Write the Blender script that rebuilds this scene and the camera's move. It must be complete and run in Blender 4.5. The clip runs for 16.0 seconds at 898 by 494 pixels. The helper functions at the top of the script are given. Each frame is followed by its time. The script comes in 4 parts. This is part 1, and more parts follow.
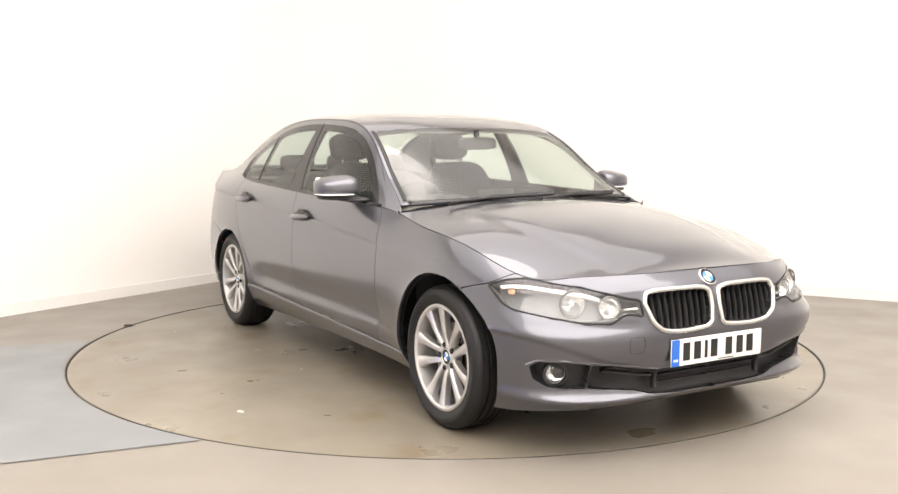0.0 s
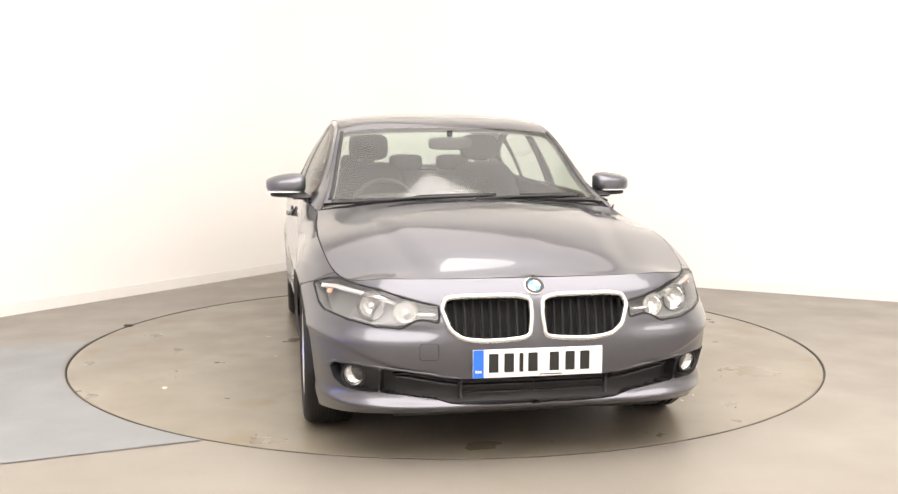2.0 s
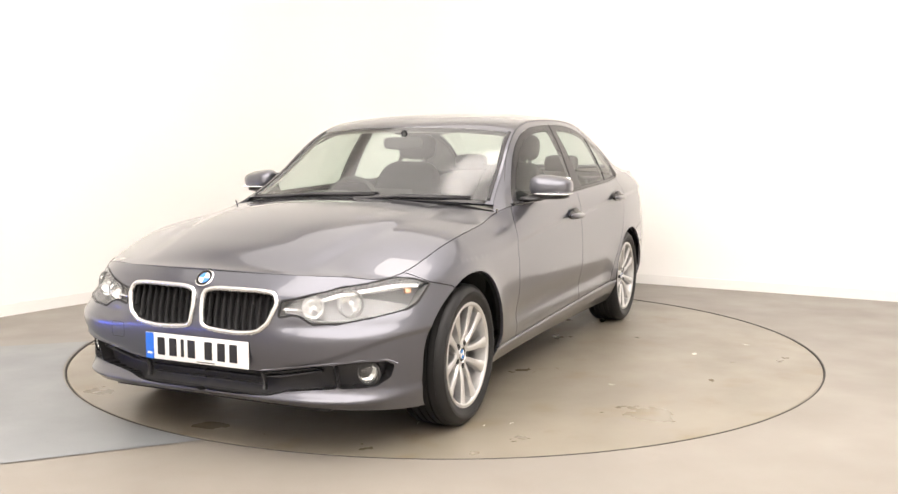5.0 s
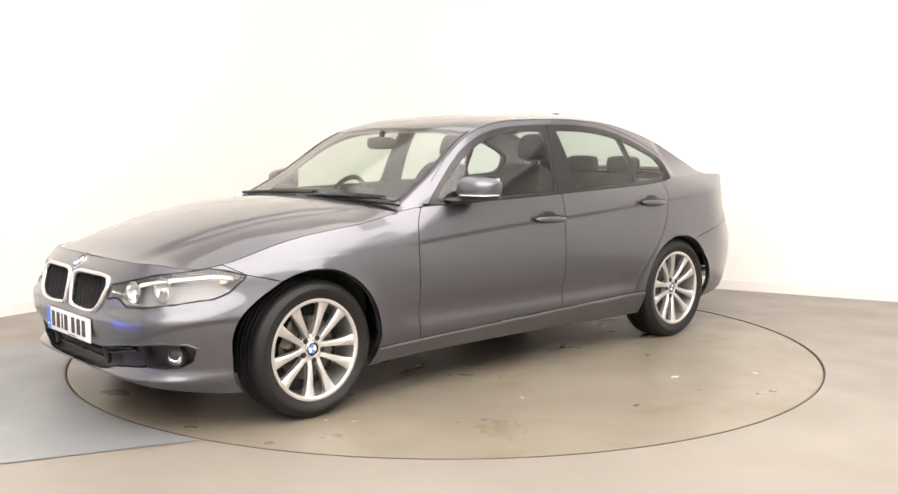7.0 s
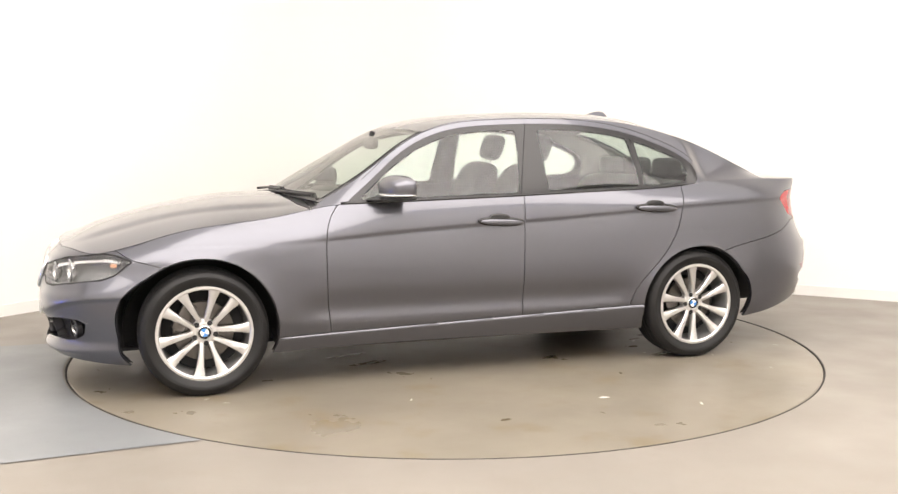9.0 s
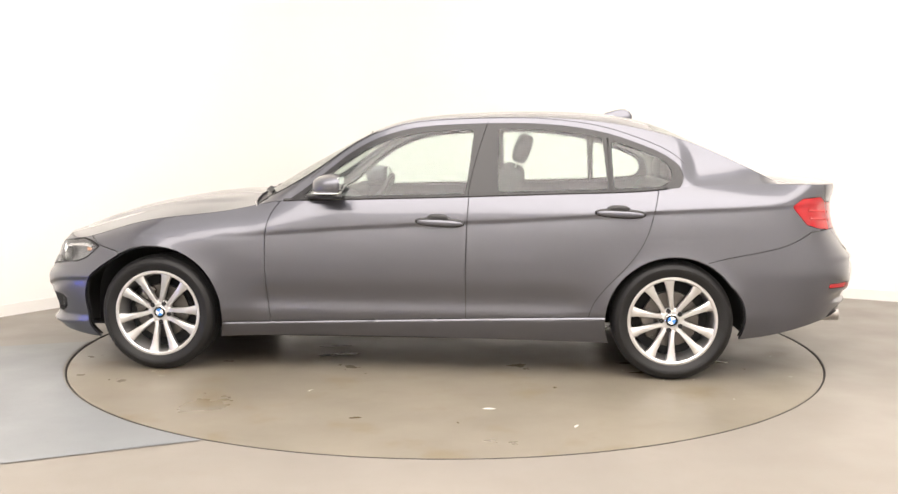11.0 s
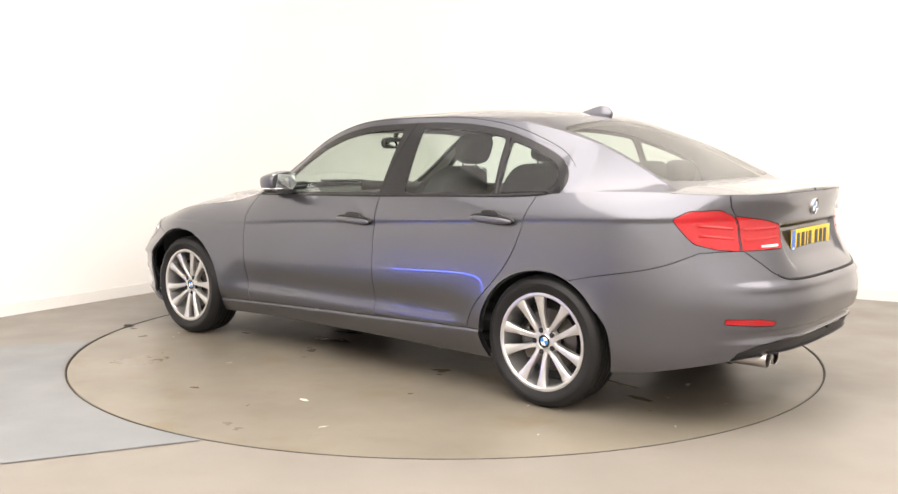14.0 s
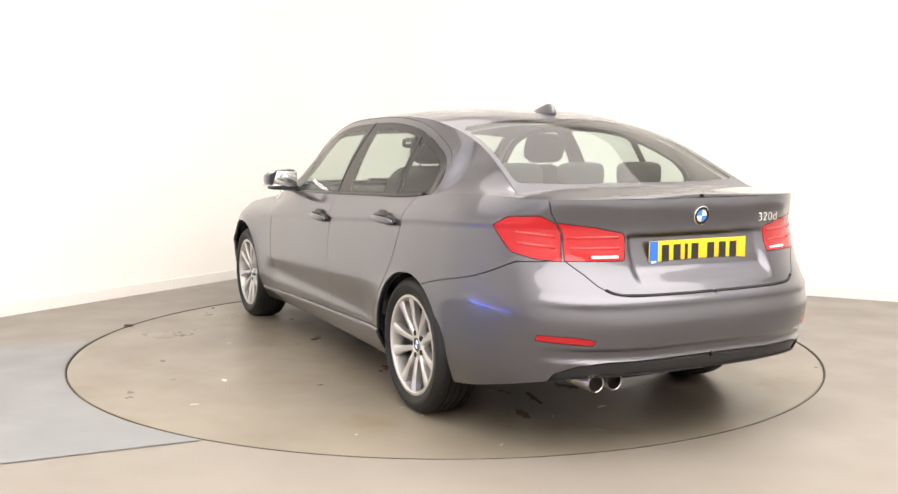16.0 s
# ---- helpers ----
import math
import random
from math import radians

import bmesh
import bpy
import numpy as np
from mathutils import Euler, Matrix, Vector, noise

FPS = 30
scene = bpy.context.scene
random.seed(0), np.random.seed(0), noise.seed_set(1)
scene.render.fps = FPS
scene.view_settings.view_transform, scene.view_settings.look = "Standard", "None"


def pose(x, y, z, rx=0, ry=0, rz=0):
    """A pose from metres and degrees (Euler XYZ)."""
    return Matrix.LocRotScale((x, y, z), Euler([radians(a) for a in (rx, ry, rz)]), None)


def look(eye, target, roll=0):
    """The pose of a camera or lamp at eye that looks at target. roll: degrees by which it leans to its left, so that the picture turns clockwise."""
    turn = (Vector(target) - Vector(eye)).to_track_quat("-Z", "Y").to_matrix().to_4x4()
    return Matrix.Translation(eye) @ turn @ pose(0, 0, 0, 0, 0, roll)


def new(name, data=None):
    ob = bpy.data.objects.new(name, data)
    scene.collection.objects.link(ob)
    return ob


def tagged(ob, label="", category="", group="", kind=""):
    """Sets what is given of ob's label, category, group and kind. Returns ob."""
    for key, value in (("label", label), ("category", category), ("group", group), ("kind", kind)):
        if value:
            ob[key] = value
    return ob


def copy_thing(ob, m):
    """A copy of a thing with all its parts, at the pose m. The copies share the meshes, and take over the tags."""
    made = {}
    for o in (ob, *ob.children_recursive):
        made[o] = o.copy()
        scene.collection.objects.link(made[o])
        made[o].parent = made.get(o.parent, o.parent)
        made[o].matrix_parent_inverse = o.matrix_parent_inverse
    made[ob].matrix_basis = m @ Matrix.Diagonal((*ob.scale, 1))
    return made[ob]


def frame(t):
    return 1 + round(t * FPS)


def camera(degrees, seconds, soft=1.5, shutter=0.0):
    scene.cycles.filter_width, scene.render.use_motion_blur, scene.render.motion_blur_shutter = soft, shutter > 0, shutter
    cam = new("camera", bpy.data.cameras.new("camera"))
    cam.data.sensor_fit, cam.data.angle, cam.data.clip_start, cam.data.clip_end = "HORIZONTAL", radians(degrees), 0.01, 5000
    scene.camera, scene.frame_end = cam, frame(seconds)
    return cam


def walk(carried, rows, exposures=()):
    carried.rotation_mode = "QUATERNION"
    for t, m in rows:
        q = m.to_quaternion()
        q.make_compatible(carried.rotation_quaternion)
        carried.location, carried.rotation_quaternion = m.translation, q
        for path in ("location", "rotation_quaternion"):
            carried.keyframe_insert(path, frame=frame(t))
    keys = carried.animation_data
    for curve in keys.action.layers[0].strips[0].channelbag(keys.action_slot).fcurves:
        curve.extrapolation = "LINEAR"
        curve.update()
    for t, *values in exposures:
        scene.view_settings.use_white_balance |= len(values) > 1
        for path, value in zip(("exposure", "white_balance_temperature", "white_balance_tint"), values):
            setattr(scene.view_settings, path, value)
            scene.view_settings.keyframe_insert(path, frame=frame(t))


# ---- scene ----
# A saloon car turns on a flush turntable in a white photo studio; the camera stands still.
# World: the turntable's axis is the origin, the floor is z = 0, the camera stands at -y.
# Car space: x ahead, y to its left, z up, origin on the ground midway between the axles.
cam = camera(50.1, 16.0, soft=1.45)
EYE = Vector((0.0, -5.95, 1.275))
AIM = EYE + Vector((0.005, 1.0, -math.tan(0.111)))
STAND = look(EYE, AIM, 0.11)
walk(cam, [(0.0, STAND), (16.0, STAND)])

# ---------------------------------------------------------------- light
scene.view_settings.exposure = -0.03
world = bpy.data.worlds.new("studio_world")
scene.world = world
world.use_nodes = True
world.node_tree.nodes["Background"].inputs[0].default_value = (0.9, 0.95, 1.0, 1)
world.node_tree.nodes["Background"].inputs[1].default_value = 0.05
CEIL = 4.2
PANEL_POWER = 6.4
DIM_POWER = 2.0
PANEL_COLOR = (1.0, 0.914, 0.855)

# ---------------------------------------------------------------- materials


def material(name, color, rough=0.5, metal=0.0, coat=0.0, coat_rough=0.03, spec=0.5, vary=0.0, scale=6.0,
             fine=0.0, fine_scale=120.0, bump=0.0, bump_scale=200.0, emit=None, power=0.0, alpha=1.0, random_tone=0.0):
    m = bpy.data.materials.new(name)
    m.use_nodes = True
    nt = m.node_tree
    b = nt.nodes["Principled BSDF"]
    b.inputs["Base Color"].default_value = (*color, 1)
    b.inputs["Roughness"].default_value = rough
    b.inputs["Metallic"].default_value = metal
    b.inputs["Coat Weight"].default_value = coat
    b.inputs["Coat Roughness"].default_value = coat_rough
    b.inputs["Specular IOR Level"].default_value = spec
    if emit:
        b.inputs["Emission Color"].default_value = (*emit, 1)
        b.inputs["Emission Strength"].default_value = power
    tex = nt.nodes.new("ShaderNodeTexCoord")
    if vary or fine:
        n1 = nt.nodes.new("ShaderNodeTexNoise")
        n1.inputs["Scale"].default_value = scale
        n1.inputs["Detail"].default_value = 5
        n2 = nt.nodes.new("ShaderNodeTexNoise")
        n2.inputs["Scale"].default_value = fine_scale
        n2.inputs["Detail"].default_value = 2
        nt.links.new(tex.outputs["Object"], n1.inputs["Vector"])
        nt.links.new(tex.outputs["Object"], n2.inputs["Vector"])
        m1 = nt.nodes.new("ShaderNodeMath")
        m1.operation = "MULTIPLY_ADD"
        m1.inputs[1].default_value, m1.inputs[2].default_value = 2 * vary, 1 - vary
        m2 = nt.nodes.new("ShaderNodeMath")
        m2.operation = "MULTIPLY_ADD"
        m2.inputs[1].default_value, m2.inputs[2].default_value = 2 * fine, 1 - fine
        m3 = nt.nodes.new("ShaderNodeMath")
        m3.operation = "MULTIPLY"
        nt.links.new(n1.outputs["Fac"], m1.inputs[0])
        nt.links.new(n2.outputs["Fac"], m2.inputs[0])
        nt.links.new(m1.outputs[0], m3.inputs[0])
        nt.links.new(m2.outputs[0], m3.inputs[1])
        v = nt.nodes.new("ShaderNodeVectorMath")
        v.operation = "SCALE"
        v.inputs[0].default_value = color
        nt.links.new(m3.outputs[0], v.inputs["Scale"])
        nt.links.new(v.outputs[0], b.inputs["Base Color"])
    if bump:
        n3 = nt.nodes.new("ShaderNodeTexNoise")
        n3.inputs["Scale"].default_value = bump_scale
        n3.inputs["Detail"].default_value = 3
        nt.links.new(tex.outputs["Object"], n3.inputs["Vector"])
        bp = nt.nodes.new("ShaderNodeBump")
        bp.inputs["Strength"].default_value = bump
        bp.inputs["Distance"].default_value = 0.002
        nt.links.new(n3.outputs["Fac"], bp.inputs["Height"])
        nt.links.new(bp.outputs["Normal"], b.inputs["Normal"])
    return m


def glass(name, tint, gloss_rough=0.0, mirror=0.07):
    """A thin pane: clear with a tint, mirror-like at a grazing angle."""
    m = bpy.data.materials.new(name)
    m.use_nodes = True
    nt = m.node_tree
    nt.nodes.clear()
    out = nt.nodes.new("ShaderNodeOutputMaterial")
    clear = nt.nodes.new("ShaderNodeBsdfTransparent")
    clear.inputs[0].default_value = (*tint, 1)
    gloss = nt.nodes.new("ShaderNodeBsdfGlossy")
    gloss.inputs["Roughness"].default_value = gloss_rough
    face = nt.nodes.new("ShaderNodeLayerWeight")
    power = nt.nodes.new("ShaderNodeMath")
    power.operation, power.inputs[1].default_value = "POWER", 4.5
    nt.links.new(face.outputs["Facing"], power.inputs[0])
    fres = nt.nodes.new("ShaderNodeMath")
    fres.operation, fres.inputs[1].default_value, fres.inputs[2].default_value = "MULTIPLY_ADD", 0.82, mirror
    nt.links.new(power.outputs[0], fres.inputs[0])
    mix = nt.nodes.new("ShaderNodeMixShader")
    nt.links.new(fres.outputs[0], mix.inputs[0])
    nt.links.new(clear.outputs[0], mix.inputs[1])
    nt.links.new(gloss.outputs[0], mix.inputs[2])
    nt.links.new(mix.outputs[0], out.inputs["Surface"])
    return m


def lamp_material(name, color, power):
    m = bpy.data.materials.new(name)
    m.use_nodes = True
    nt = m.node_tree
    nt.nodes.clear()
    out = nt.nodes.new("ShaderNodeOutputMaterial")
    em = nt.nodes.new("ShaderNodeEmission")
    em.inputs[0].default_value, em.inputs[1].default_value = (*color, 1), power
    nt.links.new(em.outputs[0], out.inputs["Surface"])
    return m


def floor_material(name, color, stain, rough, mottle=1.0):
    """Painted concrete: broad blotches, fine grit, brown water stains and scuffs."""
    m = material(name, color, rough=rough, spec=0.4, bump=0.06, bump_scale=90)
    nt = m.node_tree
    b = nt.nodes["Principled BSDF"]
    tex = nt.nodes.new("ShaderNodeTexCoord")

    def noise_node(scale, detail):
        n = nt.nodes.new("ShaderNodeTexNoise")
        n.inputs["Scale"].default_value, n.inputs["Detail"].default_value = scale, detail
        nt.links.new(tex.outputs["Object"], n.inputs["Vector"])
        return n

    def ramp(src, lo, hi):
        r = nt.nodes.new("ShaderNodeMapRange")
        r.inputs["From Min"].default_value, r.inputs["From Max"].default_value = lo, hi
        nt.links.new(src, r.inputs["Value"])
        return r.outputs[0]

    def mixed(fac, a, c):
        x = nt.nodes.new("ShaderNodeMix")
        x.data_type = "RGBA"
        nt.links.new(fac, x.inputs[0])
        for sock, v in ((6, a), (7, c)):
            if isinstance(v, tuple):
                x.inputs[sock].default_value = (*v, 1)
            else:
                nt.links.new(v, x.inputs[sock])
        return x.outputs[2]

    dark = tuple(c * (1 - 0.14 * mottle) for c in color)
    light = tuple(min(1, c * (1 + 0.08 * mottle)) for c in color)
    base = mixed(ramp(noise_node(1.3, 6).outputs["Fac"], 0.35, 0.68), dark, light)
    blot = mixed(ramp(noise_node(3.1, 7).outputs["Fac"], 0.55, 0.72), base, stain)
    grit = mixed(ramp(noise_node(160, 2).outputs["Fac"], 0.66, 0.74), blot, tuple(c * 0.75 for c in color))
    nt.links.new(grit, b.inputs["Base Color"])
    nt.links.new(ramp(noise_node(2.3, 5).outputs["Fac"], 0.2, 0.8), b.inputs["Roughness"])
    r = b.inputs["Roughness"].links[0].from_node
    r.inputs["To Min"].default_value, r.inputs["To Max"].default_value = rough - 0.10, rough + 0.12
    return m


PAINT = material("grey_metallic_paint", (0.109, 0.1115, 0.131), rough=0.30, metal=0.86, coat=1.0, coat_rough=0.02, vary=0.03, scale=2.5, fine=0.10, fine_scale=900)
BLACK = material("black_plastic", (0.018, 0.018, 0.020), rough=0.45, vary=0.1, bump=0.05)
GLOSS_BLACK = material("black_trim", (0.007, 0.007, 0.008), rough=0.26)
DARK = material("dark_inside", (0.010, 0.010, 0.011), rough=0.8)
RUBBER = material("tyre_rubber", (0.009, 0.009, 0.0095), rough=0.5, spec=0.35, vary=0.15, scale=14, bump=0.1, bump_scale=60)
ALLOY = material("silver_alloy", (0.63, 0.625, 0.62), rough=0.36, metal=0.85, coat=0.4, vary=0.05, scale=10)
CHROME = material("chrome", (0.80, 0.80, 0.80), rough=0.10, metal=1.0)
SATIN = material("satin_silver", (0.70, 0.70, 0.69), rough=0.25, metal=0.9)
STEEL = material("brushed_steel", (0.42, 0.40, 0.38), rough=0.32, metal=1.0, vary=0.12, scale=20)
DISC = material("brake_disc", (0.13, 0.12, 0.11), rough=0.38, metal=1.0, vary=0.2, scale=12)
GLASS = glass("window_glass", (0.80, 0.88, 0.84))
SCREEN = glass("windscreen_glass", (0.82, 0.88, 0.82), 0.12, 0.15)
REAR_SCREEN = glass("rear_screen_glass", (0.80, 0.88, 0.83), 0.03, 0.15)
LENS = glass("clear_lens", (0.96, 0.97, 0.98))
RED_LENS = material("red_lamp_lens", (0.36, 0.005, 0.010), rough=0.10, coat=0.3, spec=0.4)
RED_BAR = material("bright_red_light_bar", (0.46, 0.012, 0.015), rough=0.2, coat=0.3)
AMBER = material("amber_lens", (0.82, 0.46, 0.28), rough=0.15, coat=0.6)
LAMP_GREY = material("lamp_housing_grey", (0.17, 0.17, 0.172), rough=0.3)
REFLECTOR = material("lamp_reflector", (0.76, 0.76, 0.75), rough=0.16, metal=0.9)
BULB = material("lamp_bulb_glass", (0.9, 0.9, 0.88), rough=0.1, coat=1.0)
MIRROR = material("mirror_silver", (0.85, 0.87, 0.88), rough=0.02, metal=1.0)
CLOTH = material("dark_seat_cloth", (0.028, 0.028, 0.030), rough=0.85, vary=0.2, scale=7)
CABIN = material("dark_cabin_plastic", (0.030, 0.030, 0.031), rough=0.6, vary=0.1)
LINING = material("pale_headlining", (0.45, 0.44, 0.42), rough=0.9)
PLATE_W = material("white_plate", (0.80, 0.80, 0.78), rough=0.35, vary=0.03)
PLATE_Y = material("yellow_plate", (0.80, 0.52, 0.015), rough=0.35, vary=0.03)
PLATE_B = material("blue_plate_band", (0.02, 0.14, 0.60), rough=0.35)
INK = material("black_plate_ink", (0.012, 0.012, 0.012), rough=0.4)
BLUE = material("blue_enamel", (0.05, 0.22, 0.60), rough=0.15, coat=1.0)
WHITE = material("white_enamel", (0.80, 0.80, 0.80), rough=0.15, coat=1.0)
WALL = material("white_wall_paint", (0.83, 0.82, 0.79), rough=0.75, vary=0.015, scale=0.8, bump=0.04, bump_scale=140)
SKIRT = material("white_skirting_paint", (0.78, 0.77, 0.74), rough=0.45, vary=0.04, scale=5)
CEILING = material("white_ceiling_paint", (0.80, 0.79, 0.76), rough=0.85, vary=0.02)
FLOOR = floor_material("painted_concrete", (0.212, 0.193, 0.168), (0.205, 0.184, 0.158), 0.42, 0.4)
DISCFLOOR = floor_material("turntable_paint", (0.198, 0.176, 0.139), (0.160, 0.128, 0.080), 0.32)
BAND = floor_material("blue_grey_floor_paint", (0.188, 0.197, 0.202), (0.182, 0.191, 0.196), 0.40, 0.4)
JOINT = material("dark_joint_rubber", (0.025, 0.023, 0.02), rough=0.6)
SCUFF = material("white_scuff", (0.62, 0.61, 0.57), rough=0.6)
STAIN = material("brown_stain", (0.152, 0.124, 0.082), rough=0.24, vary=0.2, scale=25)
HOUSING = material("lamp_frame_white", (0.7, 0.7, 0.7), rough=0.5)
PANEL = lamp_material("light_panel", PANEL_COLOR, PANEL_POWER)
PANEL_DIM = lamp_material("dim_light_panel", PANEL_COLOR, DIM_POWER)
BLUE_GLOW = lamp_material("blue_light_strip", (0.10, 0.16, 1.0), 40.0)

# ---------------------------------------------------------------- mesh tools


def mesh_from(name, verts, faces, mat, smooth=True):
    me = bpy.data.meshes.new(name)
    me.from_pydata([tuple(map(float, v)) for v in verts], [], [tuple(map(int, f)) for f in faces])
    me.materials.append(mat)
    if smooth:
        me.polygons.foreach_set("use_smooth", [True] * len(me.polygons))
    me.update()
    return me


def part(name, data, mat, parent=None, label="", smooth=True, m=None):
    """Links a bmesh, or (verts, faces), as one mesh object under a thing or a part."""
    if isinstance(data, bmesh.types.BMesh):
        me = bpy.data.meshes.new(name)
        data.normal_update()
        data.to_mesh(me)
        data.free()
        me.materials.append(mat)
        if smooth:
            me.polygons.foreach_set("use_smooth", [True] * len(me.polygons))
            me.set_sharp_from_angle(angle=radians(38))
    else:
        me = mesh_from(name, data[0], data[1], mat, smooth)
    ob = new(name, me)
    if parent is not None:
        ob.parent = parent
    if m is not None:
        ob.matrix_basis = m
    if label:
        ob["label"] = label
    return ob


def box(bm, cx, cy, cz, sx, sy, sz, bev=0.0, seg=2, m=None):
    r = bmesh.ops.create_cube(bm, size=1.0)
    vs = r["verts"]
    for v in vs:
        v.co = Vector((v.co.x * sx, v.co.y * sy, v.co.z * sz))
    if bev:
        es = list({e for v in vs for e in v.link_edges})
        rr = bmesh.ops.bevel(bm, geom=es, offset=bev, segments=seg, profile=0.5, affect="EDGES")
        vs = list({v for v in rr["verts"]} | {v for v in vs if v.is_valid})
    t = Matrix.Translation((cx, cy, cz)) @ (m if m is not None else Matrix())
    bmesh.ops.transform(bm, matrix=t, verts=vs)
    return bm


def lathe(profile, n, axis="y"):
    """Turns (radius, height) rows round an axis; rows start and end where given."""
    V, F = [], []
    for i in range(n):
        a = 2 * math.pi * i / n
        for r, h in profile:
            c, s = r * math.cos(a), r * math.sin(a)
            V.append({"y": (c, h, s), "z": (c, s, h), "x": (h, c, s)}[axis])
    k = len(profile)
    for i in range(n):
        j = (i + 1) % n
        for q in range(k - 1):
            F.append((i * k + q, i * k + q + 1, j * k + q + 1, j * k + q))
    bm = bmesh.new()
    me = mesh_from("t", V, F, BLACK)
    bm.from_mesh(me)
    bpy.data.meshes.remove(me)
    bmesh.ops.remove_doubles(bm, verts=bm.verts, dist=1e-5)
    bmesh.ops.recalc_face_normals(bm, faces=bm.faces)
    return bm


def superellipsoid(bm, c, r, e1=0.5, e2=0.5, nu=28, nv=16, warp=None):
    def sg(v, e):
        return math.copysign(abs(v) ** e, v)
    rows = []
    for j in range(nv + 1):
        ph = -math.pi / 2 + math.pi * j / nv
        row = []
        for i in range(nu):
            th = 2 * math.pi * i / nu
            p = Vector((r[0] * sg(math.cos(ph), e1) * sg(math.cos(th), e2), r[1] * sg(math.cos(ph), e1) * sg(math.sin(th), e2), r[2] * sg(math.sin(ph), e1)))
            if warp:
                p = warp(p)
            row.append(bm.verts.new(p + Vector(c)))
        rows.append(row)
    for j in range(nv):
        for i in range(nu):
            bm.faces.new((rows[j][i], rows[j][(i + 1) % nu], rows[j + 1][(i + 1) % nu], rows[j + 1][i]))
    bmesh.ops.remove_doubles(bm, verts=[v for row in (rows[0], rows[-1]) for v in row], dist=1e-5)
    return bm


def spline(rows):
    """A natural cubic through (x, y) rows, straight beyond its ends."""
    rows = sorted(rows)
    x, y = np.array([r[0] for r in rows], float), np.array([r[1] for r in rows], float)
    n = len(x)
    h = np.diff(x)
    A = np.zeros((n, n))
    b = np.zeros(n)
    A[0, 0] = A[-1, -1] = 1
    for i in range(1, n - 1):
        A[i, i - 1], A[i, i], A[i, i + 1] = h[i - 1], 2 * (h[i - 1] + h[i]), h[i]
        b[i] = 6 * ((y[i + 1] - y[i]) / h[i] - (y[i] - y[i - 1]) / h[i - 1])
    M = np.linalg.solve(A, b)

    def f(q):
        q = np.asarray(q, float)
        c = np.clip(q, x[0], x[-1])
        i = np.clip(np.searchsorted(x, c) - 1, 0, n - 2)
        d0, d1, hh = x[i + 1] - c, c - x[i], h[i]
        v = (M[i] * d0 ** 3 + M[i + 1] * d1 ** 3) / (6 * hh) + (y[i] / hh - M[i] * hh / 6) * d0 + (y[i + 1] / hh - M[i + 1] * hh / 6) * d1
        s0 = (y[1] - y[0]) / h[0] - h[0] * M[1] / 6
        s1 = (y[-1] - y[-2]) / h[-1] + h[-1] * M[-2] / 6
        return v + np.where(q < x[0], (q - x[0]) * s0, 0) + np.where(q > x[-1], (q - x[-1]) * s1, 0)
    return f


def step(x, lo, hi):
    t = np.clip((np.asarray(x, float) - lo) / (hi - lo), 0, 1)
    return t * t * (3 - 2 * t)


def rounded(poly, r, n=5):
    """A closed 2D outline with its corners rounded by r."""
    P = [np.array(p, float) for p in poly]
    out = []
    for i, p in enumerate(P):
        a, b = P[i - 1], P[(i + 1) % len(P)]
        ua, ub = a - p, b - p
        la, lb = np.linalg.norm(ua), np.linalg.norm(ub)
        d = min(r, 0.45 * la, 0.45 * lb)
        s, e = p + ua / la * d, p + ub / lb * d
        for k in range(n + 1):
            t = k / n
            out.append((1 - t) ** 2 * s + 2 * t * (1 - t) * p + t * t * e)
    return np.array(out)


def inside(poly, x, y):
    c = np.zeros(x.shape, bool)
    for (x0, y0), (x1, y1) in zip(poly, np.roll(poly, -1, 0)):
        if y0 != y1:
            c ^= ((y0 > y) != (y1 > y)) & (x < (x1 - x0) * (y - y0) / (y1 - y0) + x0)
    return c


def snap(polys, x, y, reach):
    best, bx, by = np.full(x.shape, 1e9), x.copy(), y.copy()
    for poly in polys:
        for (x0, y0), (x1, y1) in zip(poly, np.roll(poly, -1, 0)):
            dx, dy = x1 - x0, y1 - y0
            L = dx * dx + dy * dy
            if L < 1e-14:
                continue
            t = np.clip(((x - x0) * dx + (y - y0) * dy) / L, 0, 1)
            qx, qy = x0 + t * dx, y0 + t * dy
            d = (qx - x) ** 2 + (qy - y) ** 2
            w = d < best
            best, bx, by = np.where(w, d, best), np.where(w, qx, bx), np.where(w, qy, by)
    ok = best < reach * reach
    return np.where(ok, bx, x), np.where(ok, by, y)


